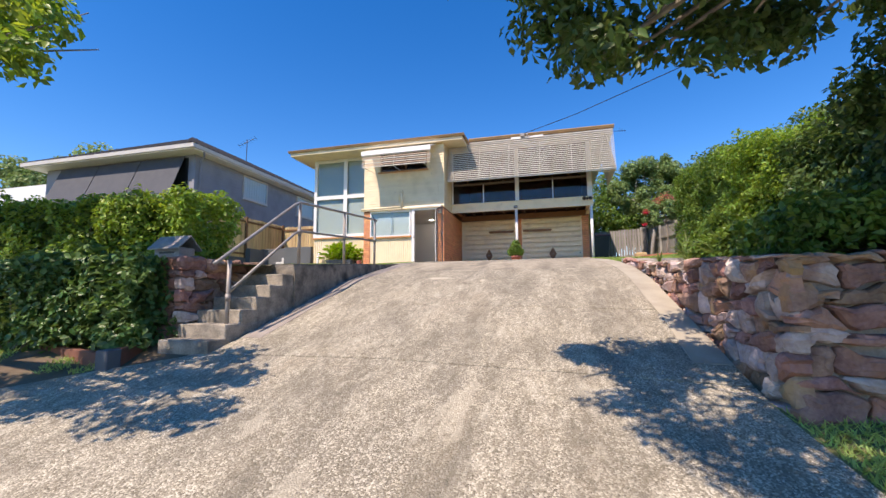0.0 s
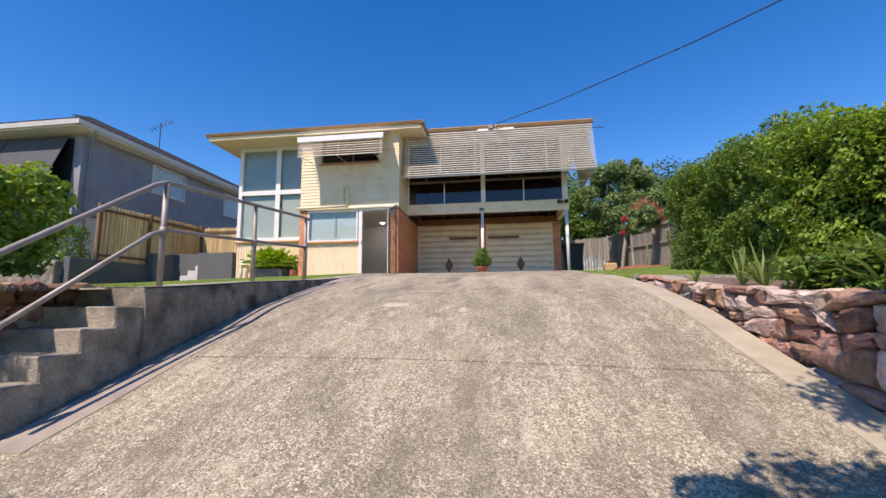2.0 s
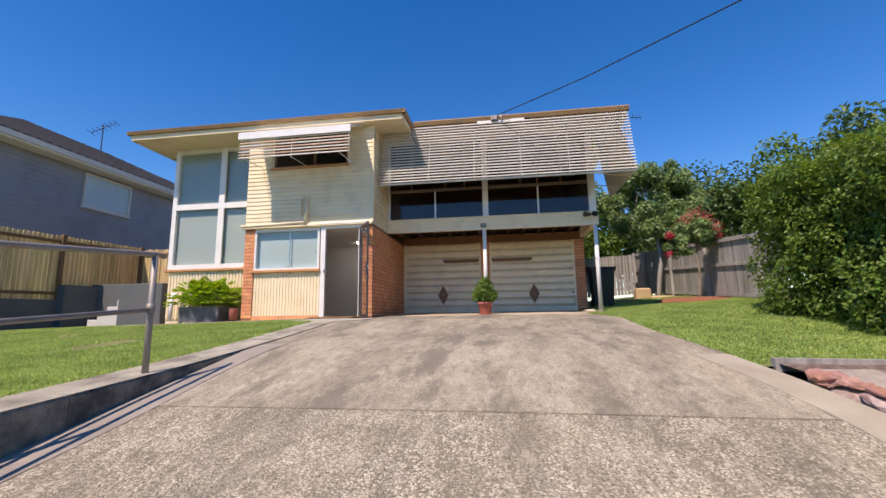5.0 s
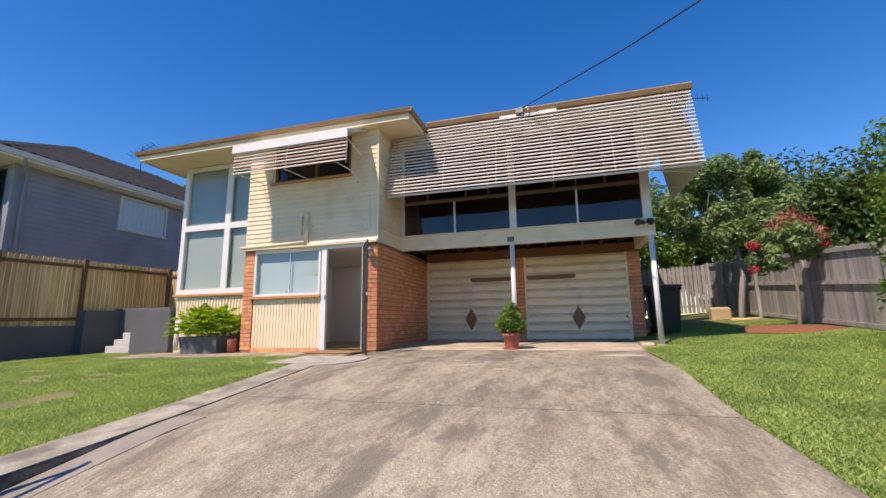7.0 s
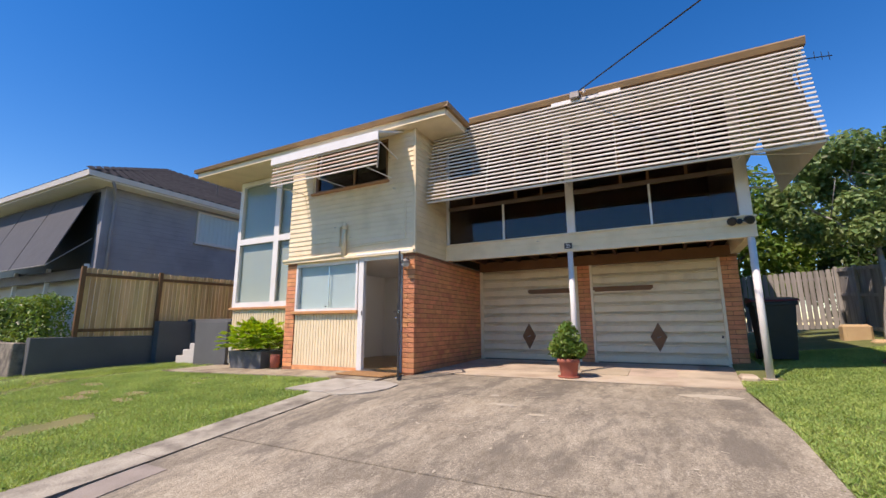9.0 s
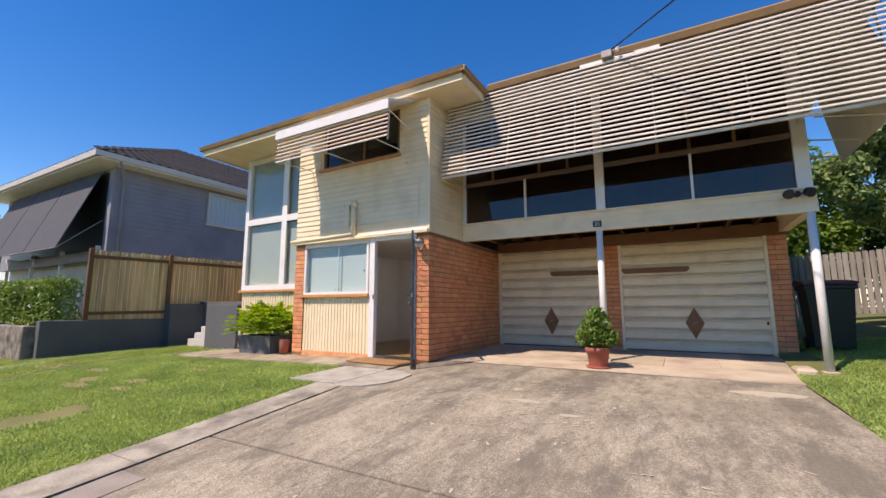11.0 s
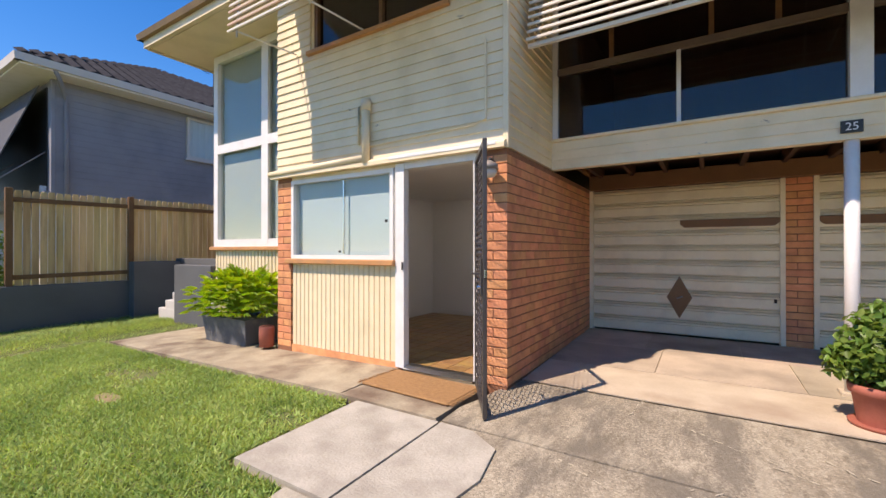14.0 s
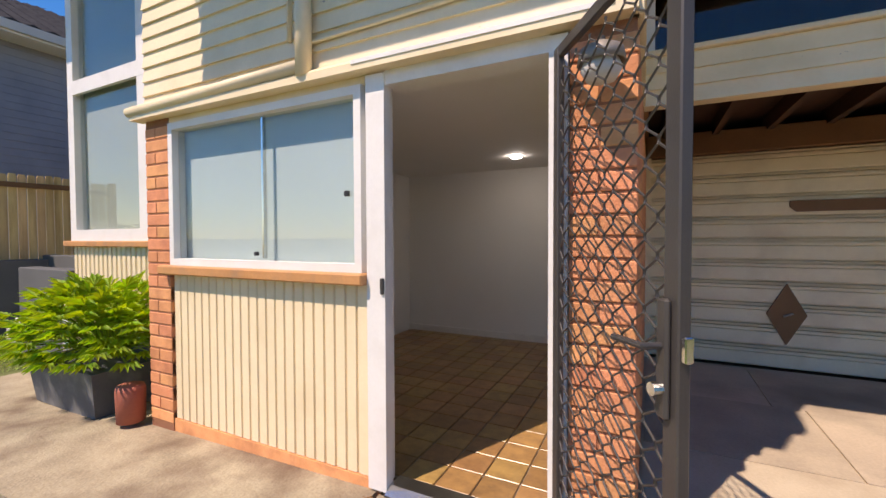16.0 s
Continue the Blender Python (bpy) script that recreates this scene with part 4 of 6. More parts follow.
# room behind the doorway
part("room_floor", Shape().box(X0 + 0.1, X1 - 0.14, YF + 0.13, 17.9, 2.5, 2.596), M["grout"], house)
tiles = part("tiled_floor", Shape().box(X0 + 0.14, X1 - 0.15, YF + 0.13, 17.85, 2.59, 2.6), M["grout"], house)
tile_me = mesh_of("tile", Shape().soft_box(0, 0.192, 0, 0.192, 0, 0.012, 0.003), M["floor_tile"])
for i in range(14):
    for j in range(16):
        piece("tile", tile_me, tiles, (-6.36 + i * 0.2, YF + 0.14 + j * 0.2, 2.6))
part("room_wall", Shape().box(X0 + 0.1, X1 - 0.13, 17.7, 17.8, 2.6, 4.72), M["plaster"], house)
part("room_wall", Shape().box(X0 + 0.14, X0 + 0.2, YF + 0.16, 17.7, 2.6, 4.72), M["plaster"], house)
part("room_wall", Shape().box(X1 - 0.16, X1 - 0.14, YF + 0.16, 17.7, 2.6, 4.72), M["plaster"], house)
part("room_ceiling", Shape().box(X0, X1 - 0.14, YF + 0.1, 17.8, 4.72, 4.78), M["plaster"], house)
part("skirting", Shape().box(X0 + 0.2, X1 - 0.16, 17.68, 17.7, 2.612, 2.69), M["white"], house)
part("inner_door", Shape().box(-4.0, -3.6, 17.66, 17.69, 2.62, 4.2), M["white"], house)

# tall window bay
part("bay_base", Shape().box(XL + 0.04, X0, YW + 0.03, YW + 0.15, G - 0.2, 3.82), M["cream"], house)
base_panel = part("ribbed_panel", Shape().box(XL + 0.04, X0, YW + 0.02, YW + 0.03, 2.6, 3.8), M["cream"], house)
x = XL + 0.05
while x < X0 - 0.05:
    part("rib", Shape().prism([(x, YW + 0.02), (x + 0.012, YW), (x + 0.062, YW), (x + 0.074, YW + 0.02)], 2.6, 3.8, "z"), M["cream"], base_panel)
    x += 0.086
bay = window("tall_window", XL, X0, YW, 3.86, 7.1, [-7.68], [5.5], M["white"], M["glass"], 0.12, 0.12)
part("blind", Shape().box(XL + 0.1, X0 - 0.05, YW + 0.1, YW + 0.11, 3.9, 7.05), M["curtain"], bay)
part("sill", Shape().soft_box(XL - 0.04, X0, YW - 0.06, YW + 0.03, 3.8, 3.86, 0.008), M["sill"], bay)
part("mullion", Shape().box(-7.77, -7.61, YW - 0.004, YW + 0.03, 3.9, 7.05), M["white"], bay)
part("transom", Shape().box(XL + 0.1, X0, YW - 0.006, YW + 0.03, 5.43, 5.575), M["white"], bay)
part("end_wall", Shape().box(XL + 0.0, XL + 0.14, YW + 0.12, YE, G - 0.2, ZT), M["cream"], house)
part("back_wall", Shape().box(XL, XR, YE, YE + 0.15, G - 0.2, ZT), M["cream"], house)

# upper room over the garage
sillw = part("balustrade_wall", Shape().box(X1, XR, YB + 0.02, YB + 0.12, 4.71, 5.015), M["cream"], house)
boards_x(sillw, X1, XR, YB, 4.712, 5.01, 0.1)
part("sill", Shape().soft_box(X1, XR + 0.02, YB - 0.03, YB + 0.12, 5.012, 5.045, 0.006), M["cream"], sillw)
glz = part("window_wall", Shape().box(X1, X1 + 0.06, YB + 0.03, YB + 0.1, 5.045, 7.1).box(-0.95, -0.81, YB - 0.005, YB + 0.11, 5.045, 7.1).box(1.64, 1.8, YB - 0.005, YB + 0.11, 5.045, 7.1), M["white"], house)
# transom takes the blades' dark brown, part of it painted-in shade
part("transom", Shape().box(X1 + 0.06, -0.95, YB + 0.02, YB + 0.1, 5.765, 5.835).box(-0.81, 1.64, YB + 0.02, YB + 0.1, 5.765, 5.835), M["slat_shade"], glz)
for c in (-2.17, 0.43):
    part("mullion", Shape().box(c - 0.018, c + 0.018, YB + 0.03, YB + 0.09, 5.045, 5.765), M["white"], glz)
# upper mullions in brown, not white: the shade behind the awning as colour
for c in (-2.79, -1.9, -1.4, 0.0, 0.43, 1.0):
    part("mullion", Shape().box(c - 0.022, c + 0.022, YB + 0.03, YB + 0.09, 5.835, 7.1), M["brown"], glz)
for a, b in ((X1 + .06, -2.17), (-2.17, -0.95), (-0.81, 0.43), (0.43, 1.64)):
    p = part("pane", Shape().box(a, b, YB + 0.06, YB + 0.066, 5.045, 5.765), M["dark_glass"], glz)
    p.visible_shadow = False
for a, b in ((X1 + .06, -2.79), (-2.79, -1.9), (-1.9, -.95), (-.81, 0.0), (0, 0.43), (0.43, 1.0), (1.0, 1.64)):
    p = part("pane", Shape().box(a, b, YB + 0.06, YB + 0.066, 5.835, 7.1), M["dark_glass"], glz)
    p.visible_shadow = False
part("upper_room_wall", Shape().box(X1, XR, 19.4, 19.5, 4.9, 7.1), M["panel_wood"], house)
part("upper_room_wall", Shape().box(X1 - 0.02, X1 + 0.02, YB + 0.12, 19.4, 4.9, 7.1), M["panel_wood"], house)
part("upper_floor", Shape().box(X1, XR - .14, YB + 0.14, YE, 5.032, 5.06).box(X0 + .15, X1 - .2, YF + .2, YB + .12, 4.86, 4.92), M["dark_wood"], house)
part("upper_ceiling", Shape().box(XL + .15, XR, YB + 0.17, YE, 7.1, 7.13), M["panel_wood"], house)
part("right_wall", Shape().box(XR - 0.13, XR, YB + 0.12, YE, 4.72, 7.12), M["cream"], house)
part("lower_right_wall", Shape().box(1.68, 1.8, YG + 0.1, YE, 2.5, 4.72), M["brick"], house)
ceil = part("floor_framing", Shape().box(X1, XR, YB + 0.13, YE, 5.0, 5.03), M["dark_wood"], house)
x = X1 + 0.15
while x < XR - 0.1:
    part("joist", Shape().box(x, x + 0.05, YB + 0.12, YG + 0.1, 4.86, 5.0), M["dark_wood"], ceil)
    x += 0.42
part("lintel", Shape().soft_box(X1, XR - 0.02, YG - 0.06, YG + 0.1, 4.68, 4.9, 0.01), M["brown"], house)
# garage front
gpier = part("brick_pier", Shape().box(-1.13, -0.87, YG + 0.004, YG + 0.12, 2.55, 4.7), M["mortar"], house)
gpier2 = part("brick_pier", Shape().box(1.52, 1.8, YG + 0.004, YG + 0.12, 2.55, 4.7), M["mortar"], house)


def garage_door(x0, x1, bar0, bar1, dia):
    d = thing("garage_door", ((x0 + x1) / 2, YG, 2.64), "cream panelled tilt-up garage door with brown diamond and bar trim", "garage door", "garage doors")
    part("door_frame", Shape().box(x0 - 0.05, x0, YG - 0.03, YG + 0.1, 2.6, 4.7).box(x1, x1 + 0.05, YG - 0.03, YG + 0.1, 2.6, 4.7), M["garage"], d)
    n = 10
    h = (4.68 - 2.66) / n
    for i in range(n):
        z = 2.66 + i * h
        pr = [(YG + 0.075, z), (YG + 0.012, z), (YG + 0.004, z + 0.012), (YG + 0.004, z + h * 0.6), (YG + 0.02, z + h * 0.64), (YG + 0.004, z + h * 0.68), (YG + 0.004, z + h * 0.78), (YG + 0.055, z + h * 0.79), (YG + 0.055, z + h * 0.86), (YG + 0.006, z + h * 0.88), (YG + 0.006, z + h * 0.93), (YG + 0.055, z + h * 0.94), (YG + 0.055, z + h), (YG + 0.075, z + h)]
        part("panel", Shape().prism(pr, x0, x1, "x"), M["garage"], d)
    part("bar_trim", Shape().prism([(bar0, 4.15), (bar0 + 0.05, 4.105), (bar1 - 0.05, 4.105), (bar1, 4.15), (bar1, 4.2), (bar1 - 0.05, 4.205), (bar0 + .0, 4.205)], YG - 0.02, YG + 0.004, "y"), M["brown"], d, "brown painted timber bar")
    dm = part("diamond_trim", Shape().prism([(dia - 0.15, 3.165), (dia, 2.88), (dia + 0.15, 3.165), (dia, 3.45)], YG - 0.02, YG + 0.004, "y"), M["brown"], d, "brown painted timber diamond")
    part("handle", Shape().tube([(dia - 0.03, YG - 0.05, 3.15), (dia + 0.04, YG - 0.05, 3.18)], 0.01, 8), M["galv"], dm)
    part("side_catch", Shape().soft_box(x1 - 0.06, x1 - 0.03, YG - 0.01, YG + 0.006, 3.15, 3.2, 0.003), M["black"], d)
    return d


garage_door(-3.37, -1.18, -2.24, -1.18, -2.25)
garage_door(-0.82, 1.47, -0.82, 0.34, 0.36)

# posts under the upper room
for px in (-0.93, 1.75):
    p = thing("porch_post", (px, YB + 0.05, 2.62), "round white painted steel post on the concrete", "post", "porch posts")
    part("shaft", Shape().tube([(px, YB + 0.05, 2.6), (px, YB + 0.05, 4.74)], 0.05, 16), M["white"], p, smooth=True)
    part("base_plate", Shape().soft_box(px - 0.08, px + 0.08, YB - 0.03, YB + 0.13, 2.6, 2.64, 0.005), M["concrete"], p)

# roof
roof = part("wing_roof", Shape().prism([(14.22, 7.19), (14.22, 7.295), (19, 7.6), (YE + .5, 7.4), (YE + .5, 7.19)], -9.72, -2.67, "x"), M["roofing"], house)
part("soffit", Shape().box(-9.66, -2.72, 14.27, YW + 8, 7.11, 7.185), M["cream"], roof)
part("fascia", Shape().box(-9.72, -2.67, 14.19, 14.25, 7.1, 7.25).box(-2.72, -2.66, 14.25, 15.1, 7.1, 7.25).box(-9.74, -9.68, 14.25, YE, 7.1, 7.25), M["cream"], roof)
part("gutter", Shape().prism([(14.22, 7.22), (14.13, 7.22), (14.1, 7.295), (14.12, 7.31), (14.22, 7.3)], -9.78, -2.62, "x"), M["fascia"], roof)
part("gutter", Shape().prism([(-2.67, 7.22), (-2.6, 7.22), (-2.58, 7.295), (-2.6, 7.31), (-2.67, 7.3)], 14.12, 15.15, "y"), M["fascia"], roof)
part("gutter", Shape().prism([(-9.72, 7.22), (-9.79, 7.22), (-9.81, 7.295), (-9.79, 7.31), (-9.72, 7.3)], 14.12, YE, "y"), M["fascia"], roof)
mroof = part("main_roof", Shape().prism([(15.2, 7.26), (15.2, 7.4), (19.2, 7.66), (YE + .5, 7.45), (YE + .5, 7.26)], -2.66, 2.52, "x"), M["roofing"], house)
part("soffit", Shape().box(-2.65, 2.48, 15.22, YE, 7.13, 7.25), M["slat"], mroof)
part("fascia", Shape().box(-2.66, 2.54, 15.17, 15.21, 7.18, 7.31).box(2.5, 2.54, 15.21, YE, 7.15, 7.36), M["white"], mroof)
part("gutter", Shape().prism([(15.2, 7.31), (15.1, 7.31), (15.07, 7.4), (15.09, 7.43), (15.2, 7.41)], -2.6, 2.58, "x"), M["fascia"], mroof)


def louvre_awning(name, x0, x1, ya, za, yb, zb, n, label, slat_m, straps, drop=0.05):
    """Rows of metal slats on sloping straps; from the top edge (ya, za) to the bottom edge (yb, zb)."""
    a = thing(name, ((x0 + x1) / 2, ya, zb), label, "awning")
    for i in range(n):
        k = (i + 0.5) / n
        y, z = ya + (yb - ya) * k, za + (zb - za) * k
        w = 0.068 if drop < 0.06 else 0.03
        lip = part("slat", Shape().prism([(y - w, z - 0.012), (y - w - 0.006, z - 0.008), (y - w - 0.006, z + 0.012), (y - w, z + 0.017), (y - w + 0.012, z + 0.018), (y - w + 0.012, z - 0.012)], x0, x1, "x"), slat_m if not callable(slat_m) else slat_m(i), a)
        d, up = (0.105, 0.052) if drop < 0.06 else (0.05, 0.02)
        # the blade's colour is darker than the lip's to carry the underside's shade
        part("blade", Shape().prism([(y - w + 0.013, z + 0.018), (y - w + d, z + up), (y - w + d, z + up - 0.003), (y - w + 0.013, z + 0.014)], x0 + 0.004, x1 - 0.004, "x"), M["slat_shade"], lip, "brown blade behind the pale lip, its shade put into the colour")
    for sx in straps:
        part("strap", Shape().add([(sx, ya + 0.045, za), (sx + 0.022, ya + 0.045, za), (sx + 0.022, yb + 0.045, zb), (sx, yb + 0.045, zb), (sx, ya + 0.06, za), (sx + 0.022, ya + 0.06, za), (sx + 0.022, yb + 0.06, zb), (sx, yb + 0.06, zb)],
                                [(0, 1, 2, 3), (7, 6, 5, 4), (0, 4, 5, 1), (1, 5, 6, 2), (2, 6, 7, 3), (3, 7, 4, 0)]), M["slat"], a)
    return a


big = louvre_awning("louvre_awning", -3.36, 2.53, 15.13, 7.26, 14.78, 5.72, 20, "wide cream metal louvre awning shading the upper windows", M["slat"], (-3.3, -2.2, -1.1, 0.0, 1.1, 2.42))
for sx in (-0.9, 1.7):
    part("stay", Shape().tube([(sx, 14.83, 5.8), (sx, YB, 5.95)], 0.012, 8), M["white"], big)
part("bottom_rail", Shape().box(-3.36, 2.5, 14.76, 14.8, 5.7, 5.735), M["slat"], big)
# side awning on the right wall, seen edge-on
sa = thing("side_awning", (2.2, 17, 5.7), "cream sheet awning on the side wall of the house", "awning")
part("sheet", Shape().add([(2.3, 15.16, 7.17), (2.55, 14.82, 5.75), (2.55, 17.2, 5.75), (2.3, 17.2, 7.17), (2.28, 15.16, 7.17), (2.53, 14.82, 5.72), (2.53, 17.2, 5.72), (2.28, 17.2, 7.17)],
                          [(0, 1, 2, 3), (7, 6, 5, 4), (0, 4, 5, 1), (1, 5, 6, 2), (2, 6, 7, 3), (3, 7, 4, 0)]), M["slat"], sa)
for yy in (15.4, 16.3, 17.1):
    part("stay", Shape().tube([(1.83, yy, 5.9), (2.54, yy, 5.78)], 0.012, 8), M["white"], sa)
small = louvre_awning("window_awning", -6.31, -3.7, 13.66, 6.62, 13.62, 6.12, 7, "small metal window awning with faded cream and red slats", lambda i: M["slat_red"] if i % 2 else M["slat"], (-6.28, -5.1, -3.76), 0.06)
part("hood", Shape().prism([(13.6, 6.6), (13.58, 6.6), (13.58, 6.76), (14.4, 7.1), (14.4, 7.07), (13.61, 6.73)], -6.33, -3.68, "x"), M["white"], small)
for sx in (-6.2, -3.95):
    part("stay", Shape().tube([(sx, 13.64, 6.15), (sx, YF - 0.02, 6.2)], 0.01, 8), M["white"], small)
part("stay", Shape().tube([(-5.1, 13.64, 6.15), (-5.1, YF - 0.02, 6.2)], 0.01, 8), M["white"], small)
part("stay", Shape().tube([(-3.8, 13.64, 6.7), (-3.8, YF - 0.02, 6.55)], 0.01, 8), M["white"], small)

# pipe on the front wall
pipe = thing("waste_pipe", (-5.03, YF - 0.05, 4.74), "cream painted waste pipe down the wall", "pipe")
part("pipe", Shape().tube([(-5.03, YF - 0.05, 4.74), (-5.03, YF - 0.05, 5.36)], 0.045, 12), M["cream"], pipe, smooth=True)
part("socket", Shape().tube([(-5.03, YF - 0.05, 5.3), (-5.03, YF - 0.05, 5.42)], 0.055, 12), M["cream"], pipe, smooth=True)
part("pipe", Shape().tube([(-5.15, YF - 0.03, 4.95), (-5.15, YF - 0.03, 5.36), (-5.05, YF - 0.03, 5.38)], 0.014, 8), M["cream"], pipe, smooth=True)
part("pipe", Shape().tube([(X0 - 0.08, YF - 0.06, 4.76), (-5.05, YF - 0.06, 4.79)], 0.035, 10), M["cream"], pipe, smooth=True)
conduit = thing("conduit", (-3.6, YF - 0.02, 5.0), "thin cream conduit on the boards", "pipe")
part("pipe", Shape().tube([(-3.62, YF - 0.02, 5.7), (-3.62, YF - 0.02, 4.98), (-3.75, YF - 0.02, 4.95), (-5.0, YF - 0.02, 4.92)], 0.01, 8), M["cream"], conduit)


# ---- security door ----
HX, HY = -3.715, 14.395
gate = thing("security_door", (HX, HY, 2.58), "dark grey steel security screen door standing open", "security door")
ang = math.atan2(13.76 - HY, -3.31 - HX)
GM = Matrix.Translation((HX, HY, 0)) @ Euler((0, 0, ang)).to_matrix().to_4x4()
W = 0.76
part("stile", Shape().soft_box(0, 0.045, -0.014, 0.014, 2.59, 4.62, 0.004, GM), M["gate"], gate)
part("stile", Shape().soft_box(W - 0.055, W, -0.016, 0.016, 2.57, 4.62, 0.004, GM), M["gate"], gate)
part("rail", Shape().soft_box(0.045, W - 0.055, -0.013, 0.013, 4.575, 4.62, 0.004, GM), M["gate"], gate)
part("rail", Shape().soft_box(0.045, W - 0.055, -0.013, 0.013, 2.58, 2.65, 0.004, GM), M["gate"], gate)
s = Shape()
cw, ch, nx = 0.0533, 0.094, 12
for i in range(nx + 1):
    x0 = 0.045 + i * cw
    z, pts, k = 2.65, [], 0
    while z < 4.575:
        sgn = -1 if (k + i) % 2 else 1
        xx = min(max(x0 + sgn * cw * 0.44, 0.045), W - 0.055)
        pts += [GM @ Vector((xx, 0, z)), GM @ Vector((xx, 0, min(z + ch * 0.2, 4.575)))]
        z += ch / 2
        k += 1
    s.tube(pts, 0.0036, 5)
part("mesh_grille", s, M["gate"], gate, "dark diamond steel mesh")
lock = part("lock_plate", Shape().soft_box(W - 0.06, W - 0.02, -0.032, -0.016, 3.46, 3.74, 0.006, GM), M["gate"], gate)
part("lever", Shape().tube([GM @ Vector((W - 0.04, -0.03, 3.63)), GM @ Vector((W - 0.04, -0.075, 3.63)), GM @ Vector((W - 0.16, -0.08, 3.625))], 0.009, 8), M["gate"], lock)
part("key_barrel", Shape().tube([GM @ Vector((W - 0.04, -0.03, 3.53)), GM @ Vector((W - 0.04, -0.055, 3.53))], 0.016, 12), M["chrome"], lock, "chrome key barrel")
part("latch_tongue", Shape().soft_box(W, W + 0.016, -0.01, 0.012, 3.6, 3.66, 0.003, GM), M["chrome"], lock, "chrome latch")
for hz in (2.85, 3.6, 4.35):
    part("hinge", Shape().tube([(HX, HY, hz), (HX, HY, hz + 0.1)], 0.011, 8), M["gate"], gate)

mat_ob = thing("doormat", (-4.15, 14.17, 2.58), "worn brown coir doormat before the threshold", "doormat")
MM = Matrix.Translation((-4.12, 14.08, 2.578)) @ Euler((0, 0, radians(-3))).to_matrix().to_4x4()
part("mat", Shape().soft_box(-0.48, 0.48, -0.25, 0.25, 0.0, 0.026, 0.01, MM), M["coir"], mat_ob)
rg = random.Random(3)
s = Shape()
for i in range(420):
    e = rg.choice((-1, 1))
    p = MM @ Vector((e * 0.485, rg.uniform(-0.25, 0.25), 0.02))
    q = p + Vector((e * rg.uniform(.01, .045), rg.uniform(-.02, .02), rg.uniform(-.012, .012)))
    s.tube([p, q], 0.002, 3)
tagged(part("frayed_edge", s, M["coir"], mat_ob), kind="stuff")

# wall lamp, number, flood lights, meter box
lamp = thing("wall_lamp", (-3.52, YF, 4.5), "black outdoor wall lamp over the brick pier", "wall lamp")
part("bracket", Shape().tube([(-3.54, YF, 4.58), (-3.54, YF - 0.1, 4.6), (-3.54, YF - 0.12, 4.56)], 0.012, 8), M["black"], lamp)
part("shade", Shape().lathe(-3.54, YF - 0.12, [(0.02, 4.58), (0.075, 4.55), (0.085, 4.5), (0.08, 4.5), (0.07, 4.54), (0.0, 4.56)], 18), M["galv"], lamp, smooth=True)
part("globe", Shape().lathe(-3.54, YF - 0.12, [(0.06, 4.51), (0.072, 4.48), (0.05, 4.44), (0.0, 4.43)], 18), M["pale_render"], lamp, smooth=True)
plate = thing("house_number", (-0.945, YB - 0.02, 4.805), "small dark plaque with the number 25 in white", "house number")
part("plaque", Shape().soft_box(-1.045, -0.845, YB - 0.03, YB - 0.012, 4.735, 4.875, 0.004), M["black"], plate)
fc = bpy.data.curves.new("numerals", "FONT")
fc.body, fc.size, fc.align_x, fc.align_y, fc.extrude = "25", 0.125, "CENTER", "CENTER", 0.002
fc.materials.append(M["white"])
num = new("numerals", fc)
num.parent = plate
num.matrix_basis = Matrix.Translation((0, -0.0135, -0.005)) @ Euler((radians(90), 0, 0)).to_matrix().to_4x4()
plate.scale = (0.68, 1, 0.72)
fl = thing("floodlight", (1.62, YB - 0.05, 4.95), "twin black floodlight with a sensor on the boards", "floodlight")
part("mount", Shape().tube([(1.62, YB, 4.95), (1.62, YB - 0.06, 4.95)], 0.04, 12), M["black"], fl)
for e in (-1, 1):
    h = part("lamp_head", Shape().lathe(0, 0, [(0.02, -0.05), (0.055, -0.03), (0.065, 0.05), (0.06, 0.055), (0.0, 0.045)], 16), M["black"], fl, smooth=True)
    h.matrix_basis = Matrix.Translation((e * 0.1, -0.08, 0.0)) @ Euler((radians(115), 0, radians(e * 25))).to_matrix().to_4x4() @ Matrix.Translation(fl.location)
    part("arm", Shape().tube([(1.62, YB - 0.05, 4.95), (1.62 + e * 0.1, YB - 0.08, 4.95)], 0.012, 8), M["black"], fl)
jb = thing("service_bracket", (-0.56, 15.1, 7.3), "grey service bracket where the power line meets the eave", "bracket")
part("box", Shape().soft_box(-0.66, -0.5, 15.0, 15.09, 7.28, 7.4, 0.01), M["galv"], jb)
part("board", Shape().box(-1.0, 0.15, 15.09, 15.1, 7.24, 7.31), M["white"], jb)
part("insulator", Shape().lathe(-0.42, 15.0, [(0.0, 7.33), (0.03, 7.33), (0.03, 7.38), (0.015, 7.39), (0.03, 7.4), (0.0, 7.42)], 10), M["pale_render"], jb)
cable = thing("power_line", (-0.5, 15.0, 7.36), "thin black overhead power line to the street", "cable")
part("wire", Shape().tube([(-0.5, 15.0, 7.38), (1.2, 13.15, 7.1), (3.6, 10.6, 6.93), (8, 5.9, 6.95), (14, -0.6, 7.5)], 0.011, 6), M["black"], cable)
part("wire", Shape().tube([(-0.5, 15.05, 7.36), (-0.45, 14.98, 7.25), (-0.3, 14.98, 7.24), (-0.2, 15.08, 7.3)], 0.008, 6), M["black"], cable)
ant = thing("antenna", (2.62, 15.6, 7.35), "small dark television aerial at the roof corner", "antenna")
part("boom", Shape().tube([(2.4, 15.5, 7.32), (3.1, 15.9, 7.45)], 0.008, 6), M["black"], ant)
for k in range(3):
    part("element", Shape().tube([(2.85 + k * .1, 15.75 + k * .05, 7.36), (2.85 + k * .1, 15.75 + k * .05, 7.5)], 0.005, 5), M["black"], ant)
